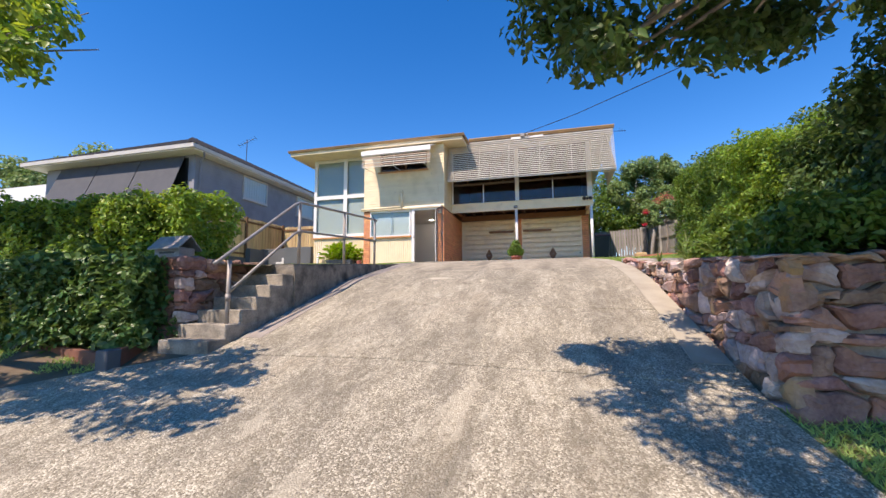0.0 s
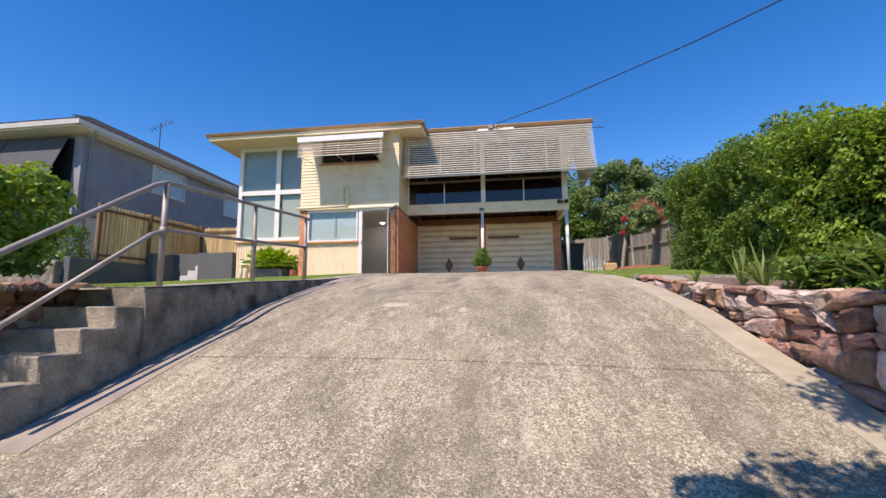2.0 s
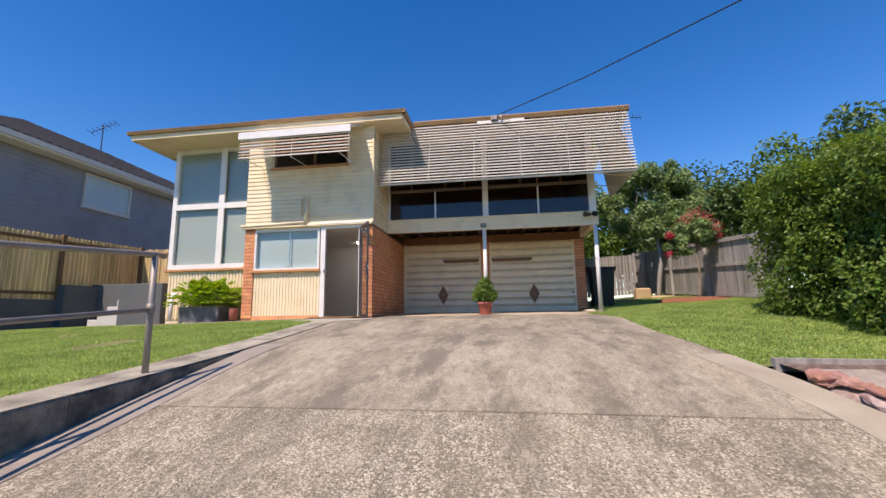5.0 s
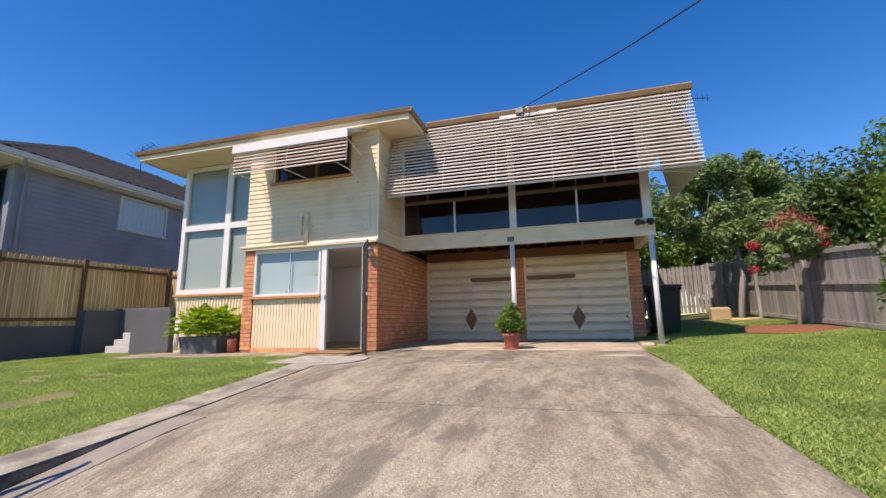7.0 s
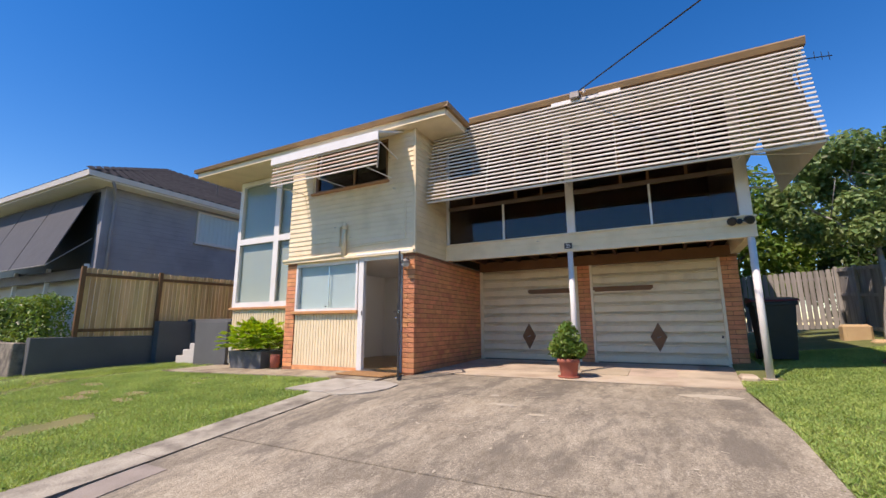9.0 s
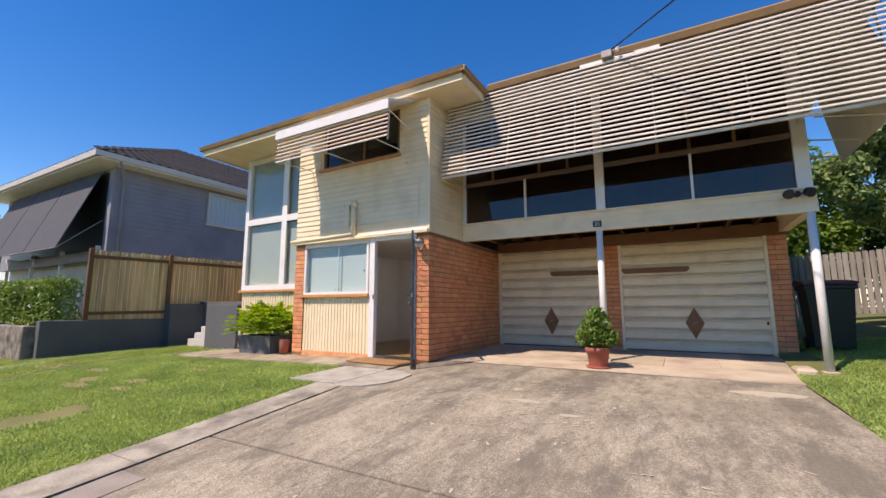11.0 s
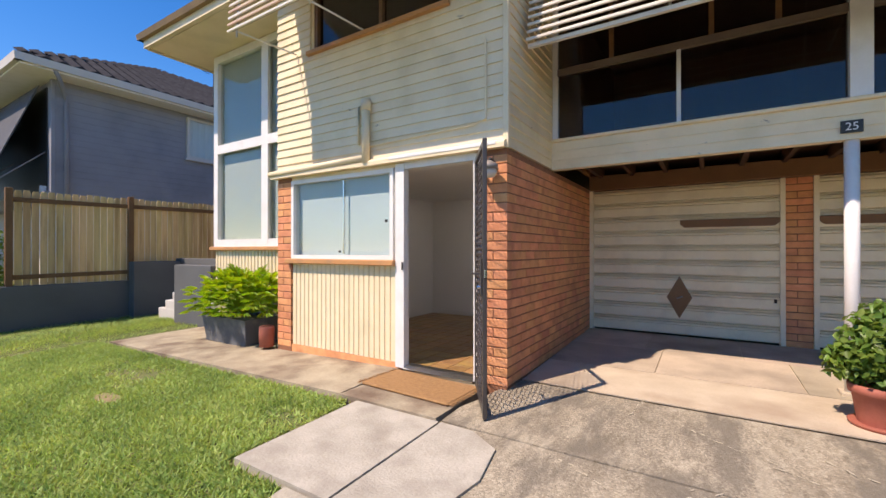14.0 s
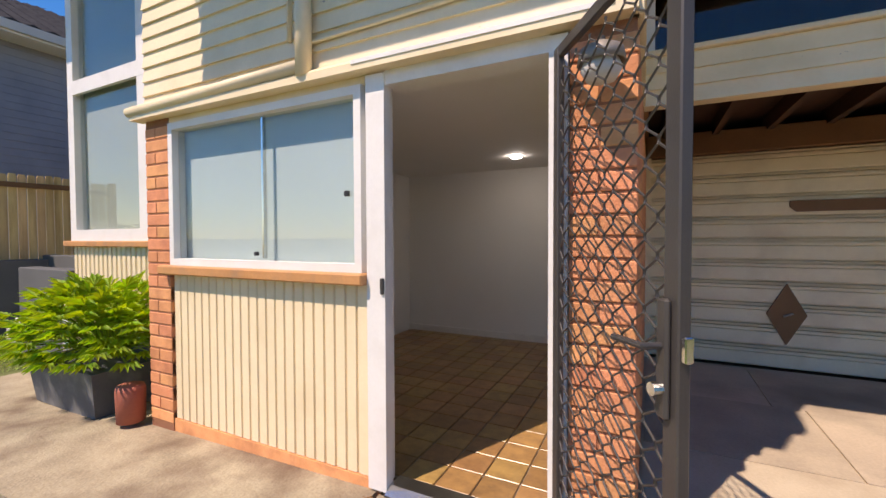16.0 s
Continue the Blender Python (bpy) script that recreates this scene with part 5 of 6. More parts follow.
lt = thing("ceiling_light", (-4.62, 16.9, 4.68), "round white ceiling light glowing in the entry room", "ceiling light")
em = bpy.data.materials.new("lamp_glow")
em.use_nodes = True
em.node_tree.nodes["Principled BSDF"].inputs["Emission Color"].default_value = (1, 0.96, 0.9, 1)
em.node_tree.nodes["Principled BSDF"].inputs["Emission Strength"].default_value = 60
part("diffuser", Shape().lathe(-4.62, 16.9, [(0.0, 4.695), (0.045, 4.697), (0.055, 4.705), (0.055, 4.72)], 20), em, lt)

# ---- pots, bin, small objects ----
pot = thing("potted_shrub", (-0.95, 15.03, drive_z(-0.93, 15.03) + 0.012), "clipped green shrub in a terracotta pot on the concrete", "potted plant")
PZ = drive_z(-0.93, 15.03) + 0.012
part("pot", Shape().lathe(-0.93, 15.03, [(0.0, PZ + .01), (0.15, PZ), (0.155, PZ + .03), (0.19, PZ + .26), (0.215, PZ + .27), (0.22, PZ + .34), (0.19, PZ + .34), (0.185, PZ + .29), (0.0, PZ + .29)], 24), M["terracotta"], pot, "terracotta pot", True)
part("saucer", Shape().lathe(-0.93, 15.03, [(0.0, PZ), (0.2, PZ), (0.22, PZ + .03), (0.2, PZ + .03), (0.0, PZ + .012)], 24), M["terracotta"], pot, smooth=True)
part("stem", Shape().tube([(-0.93, 15.03, PZ + .25), (-0.92, 15.03, PZ + .6), (-0.94, 15.04, PZ + .85)], [.02, .015, .008], 7), M["bark"], pot)
c, nn = mass(2300, [(-0.93, 15.03, PZ + .53, .33, .3, .22), (-0.95, 15.03, PZ + .72, .26, .24, .22), (-0.92, 15.03, PZ + .9, .15, .15, .14), (-0.72, 15.0, PZ + .52, .16, .16, .16), (-1.14, 15.05, PZ + .5, .17, .16, .16)], 4, 0.2)
leaves("foliage", c, nn, 0.05, M["leaf_hedge"], pot, 1.6, 5)
pot.scale = (0.8, 0.8, 0.84)
tub = thing("tub_plant", (-7.6, 14.62, 2.52), "bushy lime-green split-leaf plant in a grey square tub", "potted plant")
part("tub", Shape().add([(-8.02, 14.3, 2.52), (-7.08, 14.3, 2.52), (-7.08, 14.9, 2.52), (-8.02, 14.9, 2.52), (-8.07, 14.26, 2.88), (-7.03, 14.26, 2.88), (-7.03, 14.94, 2.88), (-8.07, 14.94, 2.88), (-8.02, 14.31, 2.88), (-7.08, 14.31, 2.88), (-7.08, 14.89, 2.88), (-8.02, 14.89, 2.88), (-8.02, 14.31, 2.82), (-7.08, 14.31, 2.82), (-7.08, 14.89, 2.82), (-8.02, 14.89, 2.82)],
                        [(0, 1, 5, 4), (1, 2, 6, 5), (2, 3, 7, 6), (3, 0, 4, 7), (3, 2, 1, 0), (4, 5, 9, 8), (5, 6, 10, 9), (6, 7, 11, 10), (7, 4, 8, 11), (8, 9, 13, 12), (9, 10, 14, 13), (10, 11, 15, 14), (11, 8, 12, 15), (12, 13, 14, 15)]), M["tub"], tub, "grey glazed square tub")
rgn = np.random.default_rng(8)
cs, ns, stems = [], [], Shape()
for i in range(330):
    a, e = rgn.uniform(0, 2 * math.pi), rgn.uniform(-0.12, 1.35)
    r = rgn.uniform(0.42, 0.8)
    tip = Vector((-7.55 + math.cos(a) * math.cos(e) * r * 1.2, 14.6 + math.sin(a) * math.cos(e) * r * 0.85, 2.98 + math.sin(e) * r * 0.72))
    stems.tube([(-7.55 + 0.2 * math.cos(a), 14.6 + .1 * math.sin(a), 2.92), tip * 0.5 + Vector((-7.55, 14.6, 3.05)) * 0.5, tip], 0.004, 4)
    out = Vector((math.cos(a) * math.cos(e), math.sin(a) * math.cos(e), math.sin(e) * 0.6))
    sidev = out.cross(Vector((0, 0, 1))).normalized()
    for k in range(9):
        w = (k - 4) / 4
        d = (out * (1 - abs(w) * 0.75) + sidev * w).normalized()
        cs.append((tip, d, 0.16 - 0.055 * abs(w)))
sh = Shape()
for tip, d, L in cs:
    u = d.cross(Vector((0, 0, 1))).normalized() * 0.017
    m_, e_ = tip + d * L * 0.5 + Vector((0, 0, 0.012)), tip + d * L + Vector((0, 0, -0.03))
    sh.add([tip, m_ + u, e_, m_ - u], [(0, 1, 2), (0, 2, 3)])
tagged(part("stem", stems, M["leaf_lime"], tub), kind="stuff")
me = bpy.data.meshes.new("foliage")
me.from_pydata([Vector(p) - tub.location for p in sh.v], [], sh.f)
me.materials.append(M["leaf_lime"])
lf = new("foliage", me)
lf.parent = tub
solid("cylinder_block", Shape().lathe(-6.72, 14.36, [(0.0, 2.57), (0.09, 2.57), (0.095, 2.8), (0.085, 2.83), (0.0, 2.83)], 14), M["terracotta"], "small red-brown clay pipe stub beside the pier", "pipe stub", smooth=True)
tap = thing("hose_cap", (-8.75, 14.8, 2.6), "white plastic pipe riser beside the tall window", "pipe")
part("riser", Shape().tube([(-8.75, 14.82, 2.55), (-8.75, 14.82, 3.1), (-8.72, 14.82, 3.2), (-8.6, 14.82, 3.22)], 0.05, 12), M["white"], tap, smooth=True)
wb = thing("wheelie_bin", (2.25, 17.75, 2.7), "dark green wheelie bin with a maroon lid", "wheelie bin")
BZ = lawn_r(2.2, 17.7)
part("body", Shape().add([(2.0, 17.45, BZ + .05), (2.48, 17.45, BZ + .05), (2.48, 17.95, BZ + .05), (2.0, 17.95, BZ + .05), (1.94, 17.38, BZ + 1.05), (2.54, 17.38, BZ + 1.05), (2.54, 18.0, BZ + 1.05), (1.94, 18.0, BZ + 1.05)], [(0, 1, 5, 4), (1, 2, 6, 5), (2, 3, 7, 6), (3, 0, 4, 7), (3, 2, 1, 0), (4, 5, 6, 7)]), M["green_bin"], wb)
part("rim", Shape().soft_box(1.91, 2.57, 17.35, 18.03, BZ + 0.98, BZ + 1.05, 0.01), M["green_bin"], wb)
part("lid", Shape().prism([(17.33, BZ + 1.055), (18.05, BZ + 1.055), (18.05, BZ + 1.13), (17.9, BZ + 1.15), (17.4, BZ + 1.1), (17.33, BZ + 1.08)], 1.9, 2.58, "x"), M["red_lid"], wb, "maroon plastic lid")
for wx in (2.0, 2.48):
    part("wheel", Shape().tube([(wx - 0.03, 17.98, BZ + .1), (wx + 0.03, 17.98, BZ + .1)], 0.1, 16), M["black"], wb)
solid("sandstone_block", Shape().soft_box(4.0, 4.5, 20.5, 20.85, 2.98, 3.4, 0.05), M["sandstone"], "rough yellow sandstone block on the lawn", "stone block")
solid("sandstone_block", Shape().soft_box(4.2, 4.9, 19.6, 19.9, 2.95, 3.1, 0.05), M["sandstone"], "low weathered sandstone block beside the tree bed", "stone block")
solid("kerb_stone", Shape().soft_box(1.38, 1.6, 15.5, 15.9, 2.55, 2.68, 0.03), M["concrete"], "pale stone edging piece at the apron corner", "kerb stone")
solid("mulch_bed", Shape().lathe(4.3, 16.9, [(0.0, 2.96), (0.5, 2.95), (0.8, 2.91), (0.95, 2.82)], 20), mat("red_mulch", (0.3, 0.12, 0.06), (0.18, 0.075, 0.04), 20, 0.95, 0.9, 60), "round bed of red bark mulch under the flowering tree", "garden bed", kind="structure")
mb = thing("mailbox", (-4.74, 4.62, 1.95), "weathered grey metal letterbox with a pitched roof on the stone wall", "mailbox")
part("box", Shape().soft_box(-5.0, -4.5, 4.48, 4.78, 1.95, 2.16, 0.008), M["galv"], mb)
part("roof", Shape().prism([(4.4, 2.14), (4.63, 2.36), (4.86, 2.14), (4.86, 2.12), (4.63, 2.335), (4.4, 2.12)], -5.06, -4.44, "x"), M["galv"], mb)
part("slot", Shape().box(-4.9, -4.6, 4.474, 4.48, 2.06, 2.09), M["black"], mb)
mb.scale = (0.85, 0.85, 0.85)


# ---- fences ----
def paling_fence(name, p0, p1, z0, z1, label, m, pw=0.1, gap=0.012, posts=(), rail_m=None, rails=(0.18, 0.8), side=1):
    f = thing(name, ((p0[0] + p1[0]) / 2, (p0[1] + p1[1]) / 2, min(z0)), label, "fence")
    d = Vector((p1[0] - p0[0], p1[1] - p0[1], 0))
    L = d.length
    d.normalize()
    nrm = Vector((-d.y, d.x, 0)) * side
    rot = Euler((0, 0, math.atan2(d.y, d.x))).to_matrix().to_4x4()
    me = mesh_of("paling", Shape().add([(0, -0.009, 0), (pw, -0.009, 0), (pw, 0.009, 0), (0, 0.009, 0), (0, -0.009, 0.97), (pw, -0.009, 0.97), (pw, 0.009, 0.97), (0, 0.009, 0.97), (0.012, -0.009, 1), (pw - .012, -0.009, 1), (pw - .012, 0.009, 1), (0.012, 0.009, 1)],
                                        [(3, 2, 1, 0), (0, 1, 5, 4), (1, 2, 6, 5), (2, 3, 7, 6), (3, 0, 4, 7), (4, 5, 9, 8), (5, 6, 10, 9), (6, 7, 11, 10), (7, 4, 8, 11), (8, 9, 10, 11)]), m)
    rr = random.Random(len(name) + int(L * 10))
    u = 0.0
    while u < L:
        k = u / L
        a, b = z0[0] + (z0[1] - z0[0]) * k, z1[0] + (z1[1] - z1[0]) * k
        q = Vector((p0[0], p0[1], a)) + d * u
        ob = piece("paling", me, f, q, math.atan2(d.y, d.x), (1, 1, b - a + rr.uniform(-.012, .012)))
        u += pw + gap + rr.uniform(-.003, .004)
    for h in rails:
        s = Shape()
        pts = []
        for k in (0, 1):
            a, b = z0[k] + (z1[k] - z0[k]) * h, 0
            q = Vector((p0[0], p0[1], a)) + d * (L * k) + nrm * 0.03
            pts.append(q)
        u_, v_ = nrm * 0.02, Vector((0, 0, 0.04))
        vs = [pts[0] - u_ - v_, pts[0] + u_ - v_, pts[0] + u_ + v_, pts[0] - u_ + v_, pts[1] - u_ - v_, pts[1] + u_ - v_, pts[1] + u_ + v_, pts[1] - u_ + v_]
        part("rail", s.add(vs, [(0, 1, 2, 3), (7, 6, 5, 4), (0, 4, 5, 1), (1, 5, 6, 2), (2, 6, 7, 3), (3, 7, 4, 0)]), rail_m or m, f)
    for u in posts:
        k = u / L
        a, b = z0[0] + (z0[1] - z0[0]) * k, z1[0] + (z1[1] - z1[0]) * k
        q = Vector((p0[0], p0[1], 0)) + d * u + nrm * 0.06
        part("post", Shape().soft_box(-0.05, 0.05, -0.04, 0.04, a - 0.15, b + 0.03, 0.008, Matrix.Translation(q) @ rot), rail_m or m, f)
    return f


paling_fence("paling_fence", (-12.42, 13.15), (-12.42, 17.6), (3.14, 3.2), (4.88, 4.95), "new honey-coloured timber paling fence on a grey wall", M["new_timber"], 0.1, 0.014, (0.03, 1.88, 4.4), M["rail_timber"], (0.1, 0.9), -1)
paling_fence("paling_fence", (-12.4, 17.6), (-9.6, 17.8), (3.2, 3.2), (4.9, 4.9), "pale new timber paling fence behind the house corner", M["new_timber"], 0.1, 0.014, (), M["rail_timber"], (0.1, 0.9), -1)
paling_fence("old_fence", (5.05, 14.6), (4.9, 23.4), (2.8, 3.35), (4.24, 4.95), "weathered grey timber paling fence along the side lawn", M["old_timber"], 0.11, 0.004, (0.6, 2.9, 5.2, 7.5, 8.7), None, (0.55, 0.96, 0.04), 1)
paling_fence("old_fence", (4.9, 23.4), (1.2, 23.6), (3.3, 3.1), (4.93, 4.75), "weathered grey timber paling fence at the back", M["old_timber"], 0.11, 0.02, (2.0,), None, (0.15, 0.85), -1)

# grey walls and white steps
gw = thing("grey_wall", (-12.3, 14, 2.4), "smooth grey rendered retaining wall under the fence", "retaining wall", kind="structure")
part("wall_length", Shape().soft_box(-12.5, -12.3, 12.36, 15.3, 2.2, 3.16, 0.01), M["grey_wall"], gw)
part("wall_length", Shape().soft_box(-12.3, -10.3, 15.9, 16.1, 2.2, 3.62, 0.01), M["grey_wall"], gw)
part("wall_end", Shape().soft_box(-12.32, -12.08, 14.98, 15.9, 2.2, 3.56, 0.01), M["grey_wall"], gw)
part("wall_length", Shape().soft_box(-10.45, -9.2, 15.0, 15.2, 2.2, 3.53, 0.01), M["grey_wall"], gw)
ws = thing("side_steps", (-11, 15.5, 2.4), "white painted concrete steps between grey walls", "steps")
for i in range(5):
    part("step", Shape().soft_box(-11.55 + i * 0.28, -9.3, 15.215 + i * 0.004, 15.88 - i * 0.004, 2.2, 2.62 + i * 0.17, 0.008), M["pale_render"], ws)
lw = solid("block_wall", Shape().soft_box(-22, -12.52, 12.15, 12.4, 2.2, 3.05, 0.02), M["kerb"], "low dark stained block wall below the clipped hedge", "retaining wall", kind="structure")
solid("neighbour_lawn", Shape().box(-40, -12.52, 12.4, 40, 2.3, 3.0), M["turf"], "raised lawn of the house next door", "lawn", kind="structure")

# ---- neighbouring house ----
nb = thing("neighbour_house", (-19, 18, 3.0), "blue-grey two-storey house with a dark tiled hip roof", "house", kind="structure")
NX, NY = -14.6, 14.34
part("wall", Shape().box(-23.5, NX - 0.0, NY + 0.02, 26, 4.9, 7.75), M["grey_house"], nb)
part("lower_wall", Shape().box(-23.4, NX - 0.1, NY + 0.3, 26, 2.9, 4.9), M["pale_render"], nb)
clad = part("cladding", Shape().box(NX - 0.01, NX, NY + .02, 26, 4.9, 7.7), M["grey_house"], nb)
z = 4.92
while z < 7.7:
    part("weatherboard", Shape().prism([(NX, z - .005), (NX + 0.018, z - .005), (NX + 0.006, z + 0.15), (NX, z + 0.15)], NY + .02, 26, "y"), M["grey_house"], clad)
    z += 0.15
part("corner_trim", Shape().soft_box(NX - 0.08, NX + 0.03, NY - 0.02, NY + 0.06, 4.9, 7.72, 0.006), M["grey_house"], nb)
part("eave", Shape().box(-24, NX + 0.55, NY - 0.65, 26.5, 7.72, 7.78), M["white"], nb)
part("gutter", Shape().prism([(NX + 0.5, 7.76), (NX + 0.62, 7.76), (NX + 0.64, 7.92), (NX + 0.5, 7.92)], NY - 0.75, 26.5, "y"), M["pale_render"], nb)
part("gutter", Shape().prism([(NY - 0.62, 7.76), (NY - 0.74, 7.76), (NY - 0.76, 7.92), (NY - 0.62, 7.92)], -24.1, NX + 0.64, "x"), M["pale_render"], nb)
rf = part("roof", Shape().add([(-24.1, NY - .7, 7.9), (NX + .58, NY - .7, 7.9), (NX + .58, 26.5, 7.9), (-24.1, 26.5, 7.9), (-20, 18.5, 10.4), (-19, 18.5, 10.4), (-19, 22, 10.4), (-20, 22, 10.4)],
                              [(0, 1, 5, 4), (1, 2, 6, 5), (2, 3, 7, 6), (3, 0, 4, 7), (4, 5, 6, 7)]), M["tile_roof"], nb)
# tile courses on the two slopes in sight
for i in range(15):
    k = i / 15
    xe, ze = NX + 0.6 - k * 4.99, 7.93 + k * 2.5
    y0, y1 = NY - .7 + k * 4.9, 26.5 - k * 4.5
    s = Shape()
    yy = y0
    while yy < y1 - 0.3:
        s.add([(xe, yy, ze), (xe, yy + .15, ze + .06), (xe, yy + .3, ze), (xe - .36, yy, ze + .175), (xe - .36, yy + .15, ze + .235), (xe - .36, yy + .3, ze + .175), (xe, yy, ze - .04), (xe, yy + .3, ze - .04)],
              [(0, 1, 4, 3), (1, 2, 5, 4), (0, 6, 7, 2, 1)])
        yy += 0.3
    part("tile_course", s, M["tile_roof"], rf)
    s = Shape()
    yf, xa, xb = NY - .72 + k * 4.86, -24.1 + k * 4, NX + .6 - k * 4.9
    xx = xa
    while xx < xb - 0.3:
        s.add([(xx, yf, ze), (xx + .15, yf, ze + .06), (xx + .3, yf, ze), (xx, yf + .36, ze + .18), (xx + .15, yf + .36, ze + .24), (xx + .3, yf + .36, ze + .18), (xx, yf, ze - .04), (xx + .3, yf, ze - .04)],
              [(0, 3, 4, 1), (1, 4, 5, 2), (0, 1, 2, 7, 6)])
        xx += 0.3
    part("tile_course", s, M["tile_roof"], rf)
for y0, y1 in ((17.25, 19.05), (21.8, 23.6)):
    w = part("window", Shape().box(NX + 0.0, NX + 0.09, y0, y0 + 0.07, 6.45, 7.62).box(NX, NX + 0.09, y1 - 0.07, y1, 6.45, 7.62).box(NX, NX + 0.09, y0 + .07, y1 - .07, 6.45, 6.52).box(NX, NX + 0.09, y0 + .07, y1 - .07, 7.55, 7.62), M["pale_render"], nb)
    part("curtain", Shape().box(NX + 0.024, NX + 0.03, y0 + .07, y1 - .07, 6.52, 7.55), M["white"], w)
    for k in range(9):
        q = y0 + .1 + k * (y1 - y0 - .2) / 9
        part("fold", Shape().prism([(NX + 0.031, q), (NX + 0.05, q + .06), (NX + 0.031, q + .12)], 6.53, 7.54, "z"), M["white"], w)
    part("pane", Shape().box(NX + 0.068, NX + 0.072, y0 + .07, y1 - .07, 6.52, 7.55), M["glass"], w)
    part("sill", Shape().soft_box(NX, NX + 0.1, y0 - .05, y1 + .05, 6.39, 6.45, 0.006), M["pale_render"], w)
part("downpipe", Shape().tube([(NX + .55, NY - .1, 7.78), (NX + .45, NY + 0.02, 7.6), (NX + .1, NY + .2, 7.4), (NX + .06, NY + .25, 7.2), (NX + .06, NY + .25, 3.0)], 0.045, 10), M["grey_house"], nb, smooth=True)
# flat black sheet on the solid wall, painted shade behind the blinds
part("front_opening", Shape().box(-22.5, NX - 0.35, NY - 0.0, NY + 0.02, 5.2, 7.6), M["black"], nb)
for i in range(3):
    xa = -15.05 - i * 2.45
    bl = part("blind", Shape().add([(xa - 2.4, NY - .1, 7.62), (xa, NY - .1, 7.62), (xa + .0, NY - 1.0, 5.15), (xa - 2.4, NY - 1.0, 5.15), (xa - 2.4, NY - .12, 7.63), (xa, NY - .12, 7.63), (xa, NY - 1.02, 5.16), (xa - 2.4, NY - 1.02, 5.16)],
                                   [(0, 1, 2, 3), (7, 6, 5, 4), (0, 4, 5, 1), (1, 5, 6, 2), (2, 6, 7, 3), (3, 7, 4, 0)]), M["blind_dark"], nb, "charcoal canvas drop blind")
    part("bar", Shape().tube([(xa - 2.4, NY - 1.01, 5.14), (xa, NY - 1.01, 5.14)], 0.02, 8), M["galv"], bl)
    part("arm", Shape().tube([(xa, NY - 1.0, 5.15), (xa, NY, 6.1)], 0.015, 6), M["galv"], bl)
for px in (-15.0, -17.5, -20, -22.4):
    part("verandah_post", Shape().box(px - .05, px + .05, NY - .1, NY + 0.0, 2.95, 5.3), M["white"], nb)
part("balcony_edge", Shape().box(-23, NX - 0.02, NY - .12, NY + .02, 4.85, 5.15), M["grey_house"], nb)
part("side_wing", Shape().box(-34, -23.6, 17, 24, 3, 8.1), M["white"], nb)
an = thing("antenna", (-15.6, 18.6, 8.2), "rooftop television aerial on a thin mast", "antenna")
part("mast", Shape().tube([(-15.6, 18.6, 8.1), (-15.6, 18.6, 10.1)], 0.02, 6), M["gate"], an)
part("boom", Shape().tube([(-15.95, 18.45, 9.72), (-15.2, 18.75, 10.2)], 0.014, 6), M["gate"], an)
for k in range(7):
    q = Vector((-15.95, 18.45, 9.72)).lerp(Vector((-15.2, 18.75, 10.2)), k / 6)
    part("element", Shape().tube([q - Vector((.1, -.25, 0)), q + Vector((.1, -.25, 0))], 0.009, 5), M["gate"], an)


